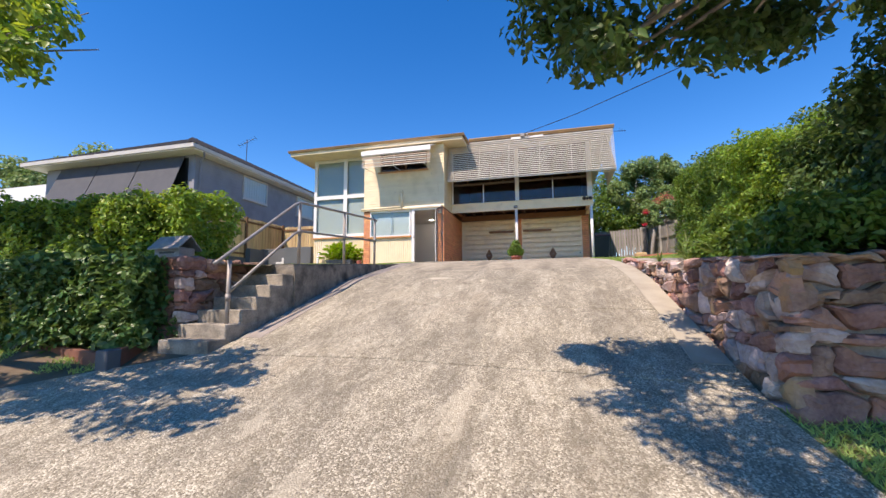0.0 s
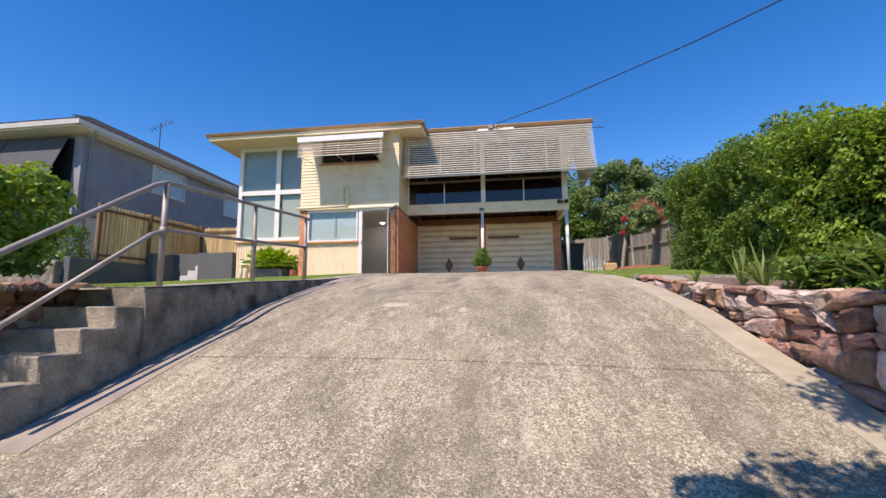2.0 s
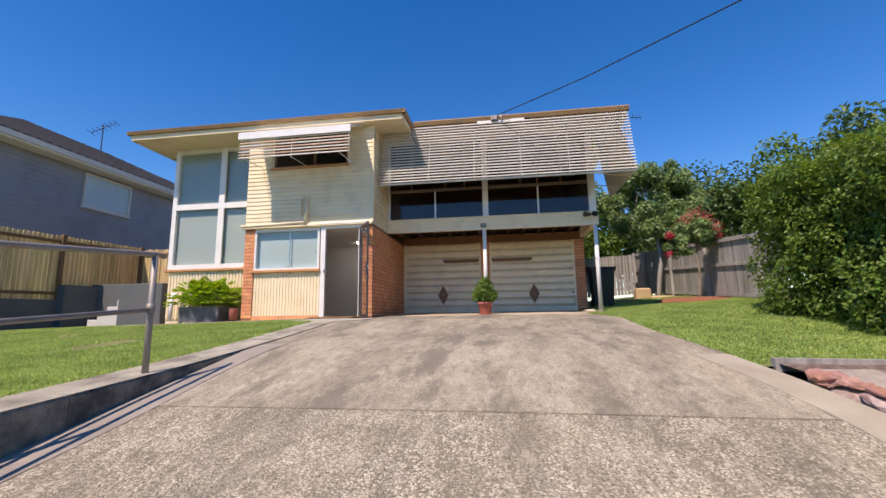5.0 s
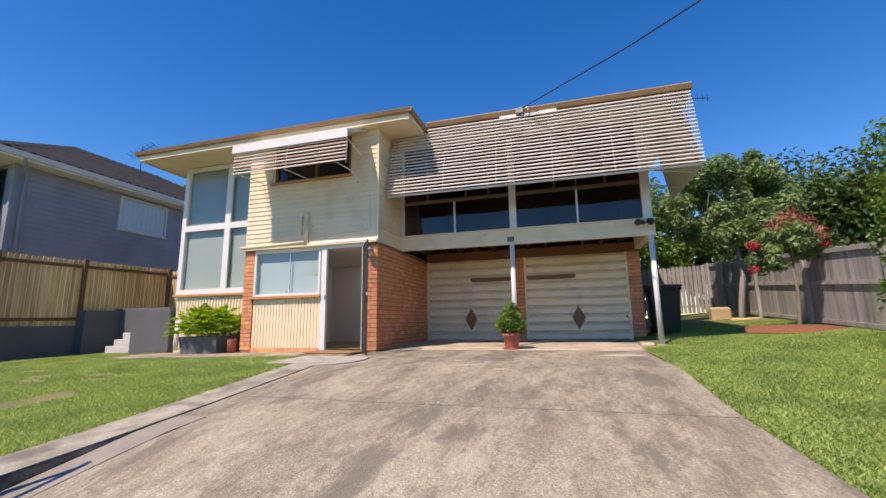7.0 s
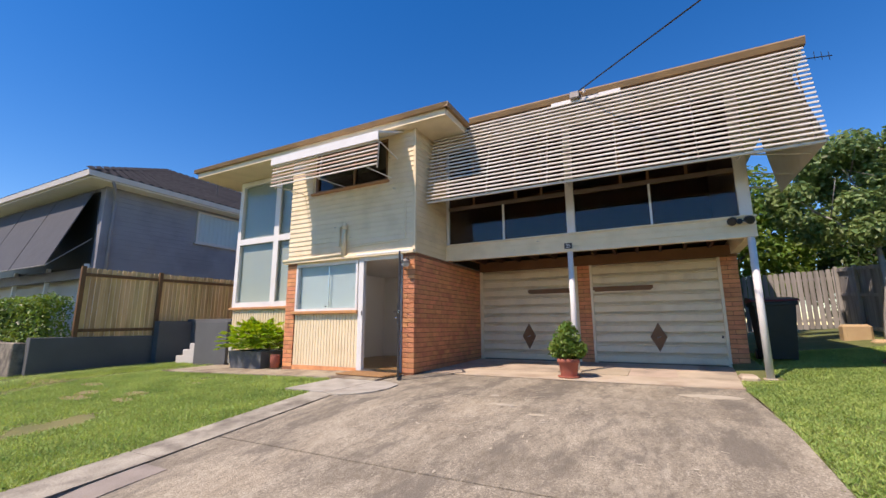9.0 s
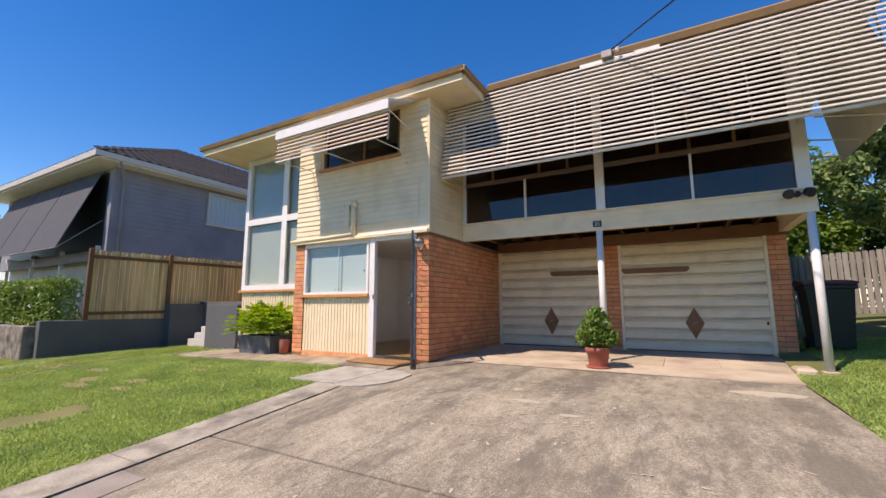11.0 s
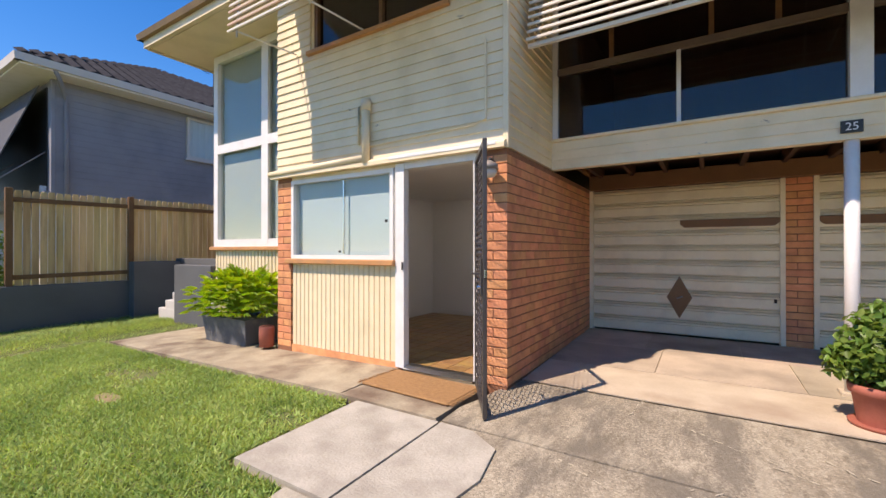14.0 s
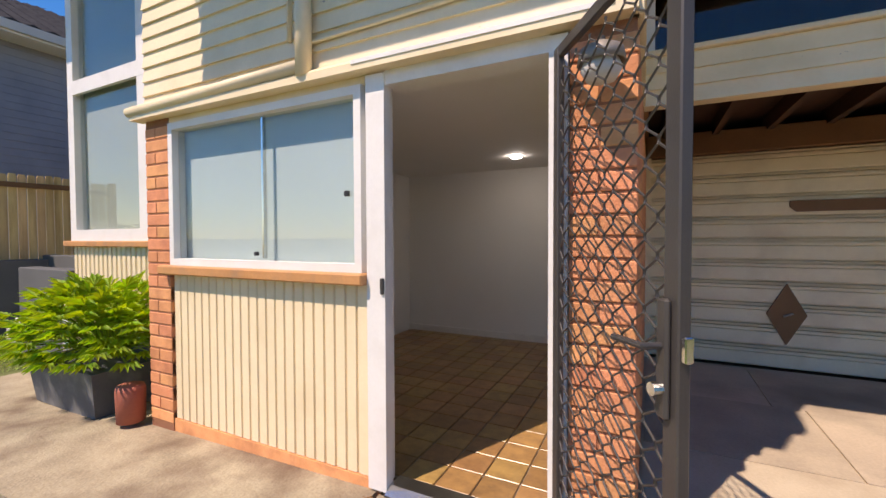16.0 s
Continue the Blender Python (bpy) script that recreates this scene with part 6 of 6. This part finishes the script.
# ---- planting ----
def hedge(name, x0, x1, y0, y1, z0, z1, n, size, m, label, seed, wob=0.22, top=None, slope=0.0, inner=0.35, shape=1.6):
    """A clipped hedge: leaves in an uneven shell round a block, with stems inside."""
    h = thing(name, ((x0 + x1) / 2, (y0 + y1) / 2, z0), label, "hedge")
    rg_ = np.random.default_rng(seed)
    dims = np.array([x1 - x0, y1 - y0, z1 - z0])
    areas = np.array([dims[1] * dims[2]] * 2 + [dims[0] * dims[2]] * 2 + [dims[0] * dims[1]] * 2)
    areas[4] *= 0.15
    fsel = rg_.choice(6, n, p=areas / areas.sum())
    p = rg_.random((n, 3)) * dims + [x0, y0, z0]
    nr = np.zeros((n, 3))
    for k in range(6):
        w = fsel == k
        ax, sgn = k // 2, 1 if k % 2 else -1
        p[w, ax] = (x0, y0, z0)[ax] if sgn < 0 else (x1, y1, z1)[ax]
        nr[w, ax] = sgn
    depth = rg_.random(n) ** 1.6 * inner
    lump = lumpy(p, shape, seed) * wob + lumpy(p, shape * 3.1, seed + 4) * wob * 0.55
    p += nr * (lump - depth)[:, None]
    if top is not None:
        f = (p[:, 2] - z0) / dims[2]
        p[:, 2] = z0 + f * (np.interp(p[:, 1 if top[0] == "y" else 0], [q[0] for q in top[1]], [q[1] for q in top[1]]) - z0)
    nr = nr * 0.8 + [0, 0, 0.55]
    leaves("foliage", p, nr, size, m, h, 1.7, seed)
    s = Shape()
    rr = random.Random(seed)
    L = max(dims[0], dims[1])
    for i in range(int(L * 4)):
        a = Vector((rr.uniform(x0 + .25 * dims[0], x1 - .25 * dims[0]), rr.uniform(y0 + .25 * dims[1], y1 - .25 * dims[1]), z0 - 0.15))
        b = a + Vector((rr.uniform(-.3, .3), rr.uniform(-.3, .3), dims[2] * rr.uniform(.5, .85)))
        s.tube([a, (a + b) / 2 + Vector((rr.uniform(-.08, .08), rr.uniform(-.08, .08), 0)), b], [.022, .015, .006], 5)
    part("stems", s, M["bark"], h)
    # dark leaf mass added in the heart: stops daylight, holds inner shade in its colour
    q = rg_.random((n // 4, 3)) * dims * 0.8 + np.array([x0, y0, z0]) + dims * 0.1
    if top is not None:
        f = (q[:, 2] - z0) / dims[2]
        q[:, 2] = z0 + f * (np.interp(q[:, 1 if top[0] == "y" else 0], [w[0] for w in top[1]], [w[1] for w in top[1]]) - z0)
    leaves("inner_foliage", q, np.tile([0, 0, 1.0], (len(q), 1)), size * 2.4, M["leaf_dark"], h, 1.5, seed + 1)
    return h


def tree(name, base, trunk_top, crown, n, size, m, label, seed, r=0.09, trunks=1, shell=0.45, droop=0.3, category="tree", bark=None, limb=True, long=1.9):
    t = thing(name, base, label, category)
    rr = random.Random(seed)
    b = Vector(base)
    tops = []
    for k in range(trunks):
        tt = Vector(trunk_top) + Vector((rr.uniform(-.3, .3), rr.uniform(-.3, .3), 0)) * (trunks > 1)
        mid = b.lerp(tt, 0.5) + Vector((rr.uniform(-.12, .12), rr.uniform(-.12, .12), 0))
        part("trunk", Shape().tube([b - Vector((0, 0, .2)), b.lerp(mid, .5), mid, tt], [r * 1.25, r, r * .85, r * .6], 9), bark or M["bark"], t, smooth=True)
        tops.append(tt)
    if limb:
        for i, e in enumerate(crown):
            tt = tops[i % len(tops)]
            c_ = Vector(e[:3])
            s = Shape()
            mid = tt.lerp(c_, .55) + Vector((rr.uniform(-.15, .15), rr.uniform(-.15, .15), .1))
            s.tube([tt.lerp(b, 0.08), mid, c_], [r * .55, r * .35, r * .12], 7)
            for k in range(5):
                w = c_ + Vector((rr.uniform(-.8, .8) * e[3], rr.uniform(-.8, .8) * e[4], rr.uniform(-.5, .8) * e[5]))
                s.tube([mid.lerp(c_, rr.random()), w], [r * .2, r * .06], 5)
            part("limb", s, bark or M["bark"], t, smooth=True)
    sub = []
    for e in crown:
        for k in range(9):
            d = Vector((rr.gauss(0, 1), rr.gauss(0, 1), rr.gauss(0, 1))).normalized()
            sub.append((e[0] + d.x * e[3] * .68, e[1] + d.y * e[4] * .68, e[2] + d.z * e[5] * .68, e[3] * rr.uniform(.3, .5), e[4] * rr.uniform(.3, .5), e[5] * rr.uniform(.3, .5)))
    p, d = mass(n, sub, seed, shell)
    leaves("crown", p, d, size, m, t, long, seed, droop=droop)
    return t


hedge("tall_hedge", 3.85, 6.2, 8.9, 13.45, 2.05, 4.75, 95000, 0.036, M["leaf_hedge"], "tall dense dark green hedge clipped along the garden bed", 21, 0.32, ("y", [(8.9, 4.33), (10.7, 4.66), (12, 4.82), (13.5, 4.8)]), inner=0.5)
hedge("tall_hedge", 3.7, 6.2, 5.9, 9.2, 2.05, 4.3, 62000, 0.04, M["leaf_bright"], "tall fresh lime-green hedge above the garden bed", 29, 0.4, ("y", [(5.9, 3.55), (7.7, 4.02), (9.2, 4.35)]), inner=0.5)
hedge("tall_hedge", 3.1, 6.5, 3.6, 6.1, 2.05, 3.3, 40000, 0.042, M["leaf_dark"], "overgrown dark green shrub mass above the stone wall", 22, 0.38)
hedge("groundcover", 2.15, 3.2, 3.85, 6.5, 1.74, 2.16, 11000, 0.045, M["leaf_hedge"], "low green groundcover spilling over the stone wall", 27, 0.22)
hedge("clipped_hedge", -13, -5.0, 4.95, 6.0, 2.1, 3.12, 44000, 0.046, M["leaf_bright"], "clipped bright green hedge on top of the stone wall", 23, 0.3)
hedge("groundcover", -12, -4.36, 3.72, 4.32, 0.88, 1.95, 32000, 0.055, M["leaf_low"], "dense green shrub filling the front planter", 24, 0.36, None, 0, 0.4)
hedge("low_hedge", -22, -12.6, 12.5, 13.2, 3.05, 4.15, 12000, 0.05, M["leaf_hedge"], "clipped dark green hedge on the block wall", 25, 0.15)

tree("street_tree", (4.6, 1.2, 0.6), (4.0, 1.6, 3.6), [(0.95, 2.75, 3.2, .8, .45, .5), (0.2, 2.6, 3.75, .7, .4, .35), (1.9, 2.9, 3.4, .8, .5, .5), (2.9, 2.6, 3.9, 1.0, .8, .6), (3.2, 2.2, 4.5, 1.2, .9, .5), (1.6, 1.6, 4.3, 1.2, .8, .5), (2.3, 0.6, 4.6, 1.4, 1.0, .6), (0.7, 0.6, 4.4, 1.0, .7, .35), (2.6, 1.8, 4.0, 1.2, .7, .5), (4.2, 2.0, 4.2, 1.2, .9, .7), (1.0, 2.1, 4.3, .9, .8, .4), (1.4, 3.2, 4.3, .8, .7, .4), (2.3, 3.1, 4.5, .8, .7, .4), (0.2, 1.2, 4.5, .8, .7, .3), (3.1, 4.0, 3.1, .5, .45, .5), (3.4, 3.9, 3.75, .6, .5, .5), (0.0, 2.3, 3.8, .5, .4, .3), (2.0, 1.8, 4.8, 1.2, .8, .4), (3.0, 1.6, 5.0, 1.2, .9, .4)],
     64000, 0.044, M["leaf_dark"], "leafy street tree with drooping dark branches over the drive", 31, 0.13, shell=0.1, droop=0.8)
tree("street_tree", (-7.2, 1.6, 0.4), (-6.6, 2.0, 3.4), [(-5.3, 3.0, 4.3, .9, .6, .6), (-4.4, 1.7, 3.8, .9, .7, .5), (-6.4, 2.6, 4.6, 1.2, .9, .9), (-5.2, 1.2, 4.0, 1.0, .8, .6), (-3.9, 0.9, 4.1, .9, .7, .4), (-6.2, 0.4, 4.2, 1.2, .8, .5), (-7.6, 3.2, 5.6, 1.5, .8, .6), (-9.4, 3.5, 5.8, 1.6, .9, .6), (-11.2, 3.6, 5.8, 1.6, .9, .6)],
     20000, 0.06, M["leaf_bright"], "light green feathery street tree beside the hedge", 32, 0.11, shell=0.1, droop=0.6)
tree("garden_tree", (4.55, 20.1, 3.05), (4.7, 20.2, 5.2), [(4.5, 20.4, 6.9, 1.0, .9, .9), (5.6, 20.6, 6.6, 1.0, .9, .9), (3.7, 20.3, 6.0, .9, .8, .9), (4.9, 20.1, 5.7, 1.0, .8, .7), (6.2, 20.5, 5.8, .8, .8, .7), (5.2, 20.6, 7.4, .7, .7, .5)],
     17000, 0.075, M["leaf_olive"], "slender pale-barked tree with airy olive-green leaves", 33, 0.07, 2, 0.2, bark=M["old_timber"])
cm = tree("flowering_tree", (4.37, 16.75, 2.9), (4.4, 16.7, 4.2), [(4.25, 16.7, 4.65, .55, .45, .38), (4.8, 16.75, 4.5, .42, .4, .35), (3.95, 16.6, 4.25, .38, .35, .3)],
          3000, 0.05, M["leaf_olive"], "small tree with red and pink flower heads beside the fence", 34, 0.035, 1, 0.2, droop=1.2, long=2.6)
for (fx, fy, fz, rr_, mm, nnn) in ((4.45, 16.7, 5.0, .3, "flower", 560), (4.85, 16.7, 4.72, .22, "flower", 380), (4.15, 16.65, 4.85, .2, "flower", 300), (4.65, 16.55, 4.85, .2, "flower", 260), (3.72, 16.5, 4.5, .13, "flower_red", 240), (3.62, 16.4, 4.02, .1, "flower_red", 150), (5.0, 16.75, 4.5, .1, "flower_red", 90)):
    p_, d_ = mass(nnn, [(fx, fy, fz, rr_, rr_, rr_ * .8)], int(fx * 100), 0.2)
    tagged(leaves("flower_head", p_, d_, 0.028, M[mm], cm, 1.1, 3, label="cluster of pink-red blossoms"), kind="stuff")
for i, (bx, by, bz, rx_, rz_, sd) in enumerate(((2.9, 26.0, 6.6, 2.0, 2.4, 1), (6.5, 27.0, 6.6, 2.4, 2.6, 2), (10.2, 27.5, 7.4, 2.6, 2.8, 3), (13.6, 25.5, 7.8, 2.6, 3.0, 4), (8.0, 22.5, 5.8, 1.9, 2.0, 5), (11.0, 20.0, 6.2, 2.2, 2.6, 6), (9.0, 15.5, 5.4, 2.0, 2.0, 7))):
    tree("background_tree", (bx, by, 2.9), (bx, by, bz - rz_ * .4), [(bx, by, bz, rx_, rx_ * .8, rz_), (bx - rx_ * .6, by, bz - rz_ * .3, rx_ * .7, rx_ * .7, rz_ * .7), (bx + rx_ * .6, by, bz - rz_ * .25, rx_ * .7, rx_ * .7, rz_ * .75), (bx, by - .5, bz - rz_ * .75, rx_ * .9, rx_ * .8, rz_ * .5)],
         11000, 0.11, M["leaf_dark" if i % 3 else "leaf_hedge"], "dense dark green tree behind the fence", 40 + sd, 0.16, shell=0.35)
for i, (bx, by, bz, r_, sd) in enumerate(((-36, 26, 11.2, 3.8, 1), (-31, 27, 11.6, 3.4, 2), (-42, 24, 10.4, 3.6, 3), (-27, 30, 11.0, 3.2, 4), (-48, 22, 10.0, 4, 5))):
    tree("background_tree", (bx, by, 2.4), (bx, by, bz - 1.5), [(bx, by, bz, r_, r_, r_ * .75), (bx - r_ * .6, by, bz - 1, r_ * .7, r_ * .7, r_ * .6), (bx + r_ * .6, by, bz - 1, r_ * .7, r_ * .7, r_ * .6)],
         7000, 0.2, M["leaf_hedge" if i % 2 else "leaf_olive"], "large leafy tree beyond the neighbouring house", 60 + sd, 0.25, shell=0.35)

# strap-leaved clumps in the bed
def strap_clump(x, y, n, L, seed):
    t = thing("strap_plant", (x, y, lawn_r(x, y)), "clump of pale striped strap leaves in the mulch", "plant", "strap plants")
    rr = random.Random(seed)
    s = Shape()
    z = lawn_r(x, y) + 0.02
    for i in range(n):
        a, e = rr.uniform(0, 6.28), rr.uniform(0.5, 1.35)
        l = L * rr.uniform(.6, 1.15)
        d = Vector((math.cos(a) * math.cos(e), math.sin(a) * math.cos(e), math.sin(e)))
        u = Vector((-math.sin(a), math.cos(a), 0)) * 0.016
        p0 = Vector((x, y, z))
        p1 = p0 + d * l * .5
        p2 = p0 + d * l + Vector((0, 0, -l * .25 * math.cos(e)))
        s.add([p0 - u * .6, p0 + u * .6, p1 + u, p1 - u, p2], [(0, 1, 2, 3), (3, 2, 4)])
    me = bpy.data.meshes.new("leaves")
    me.from_pydata([Vector(p) - t.location for p in s.v], [], s.f)
    me.materials.append(M["strap"])
    o = new("leaves", me)
    o.parent = t


for i, (x, y, n, L) in enumerate(((2.5, 7.8, 26, .55), (2.35, 7.1, 24, .6), (2.6, 6.3, 16, .45), (2.3, 5.6, 30, .6), (2.7, 5.0, 24, .55), (2.2, 8.3, 14, .35), (2.3, 4.5, 26, .5))):
    strap_clump(x, y, n, L, 70 + i)


# ---- turf ----
def turf(name, fn, spots, h, seed, label):
    rg_ = np.random.default_rng(seed)
    n = len(spots)
    z = np.array([fn(x, y) for x, y in spots])
    a = rg_.uniform(0, 2 * np.pi, n)
    hh = h * rg_.uniform(.5, 1.3, n)
    w = 0.009 * rg_.uniform(.7, 1.4, n)
    ln_ = rg_.normal(0, .8, (n, 2)) * hh[:, None]
    c_ = np.stack([np.cos(a), np.sin(a)], 1) * w[:, None]
    v = np.zeros((n, 3, 3))
    v[:, 0, :2], v[:, 1, :2], v[:, 2, :2] = spots - c_, spots + c_, spots + ln_
    v[:, 0, 2] = v[:, 1, 2] = z - 0.004
    v[:, 2, 2] = z + hh
    me = bpy.data.meshes.new(name)
    me.vertices.add(3 * n)
    me.vertices.foreach_set("co", v.ravel())
    me.loops.add(3 * n)
    me.loops.foreach_set("vertex_index", np.arange(3 * n, dtype=np.int32))
    me.polygons.add(n)
    me.polygons.foreach_set("loop_start", np.arange(n, dtype=np.int32) * 3)
    me.update(calc_edges=True)
    me.materials.append(M["blade"])
    return tagged(new(name, me), label, "grass", kind="stuff")


def scatter(n, x0, x1, y0, y1, seed, keep):
    rg_ = np.random.default_rng(seed)
    p = np.stack([rg_.uniform(x0, x1, n), rg_.uniform(y0, y1, n)], 1)
    k = np.array([keep(x, y, r) for (x, y), r in zip(p, rg_.random(n))])
    return p[k]


def bare(x, y):
    return noise.noise(Vector((x * 0.8, y * 0.8, 7.0))) + 0.5 * noise.noise(Vector((x * 2.1, y * 2.1, 2.0)))


turf("grass", lawn_l, scatter(300000, -9.6, -3.86, 6.0, 13.56, 1, lambda x, y, r: r > max(0, bare(x, y) - .2) * 2.2 and (r > 0.82 or all(((x - p) / a) ** 2 + ((y - q) / b) ** 2 > 0.9 for p, q, a, b in BARE)) and not (x > -4.45 and y > 12.48)), 0.034, 1, "short green lawn grass")
turf("grass", lawn_l, scatter(30000, -14, -9.6, 9.0, 15.6, 2, lambda x, y, r: True), 0.045, 2, "short green lawn grass")
turf("grass", lawn_r, scatter(200000, 1.25, 5.0, 9.42, 19.0, 3, lambda x, y, r: x > edge_r(y) + .02 and not (y > 15.5 and x < 1.9) and (x - 4.3) ** 2 + (y - 16.9) ** 2 > .75), 0.027, 3, "short green lawn grass")
turf("grass", lambda x, y: drive_z(edge_r(y), y) - 0.01 + 0.03 * (x - edge_r(y)), scatter(14000, 1.85, 4.5, 1.5, 3.66, 4, lambda x, y, r: x > edge_r(y) + .02), 0.05, 4, "verge grass at the foot of the wall")
turf("grass", lambda x, y: drive_z(-4, y) + 0.0, scatter(9000, -9, -4.4, 2.2, 3.9, 5, lambda x, y, r: x < edge_l(y) - .05 and bare(x, y) > -.1), 0.04, 5, "thin grass on the bare verge")

# ---- bricks ----
brick_x(pier_a, X0, -6.32, YF, G)
brick_x(pier_b, -3.67, X1, YF, G)
brick_y(side_brick, YF + 0.105, YG, X1, G)
brick_x(gpier, -1.13, -0.87, YG, 2.63)
brick_x(gpier2, 1.52, 1.8, YG, 2.63)
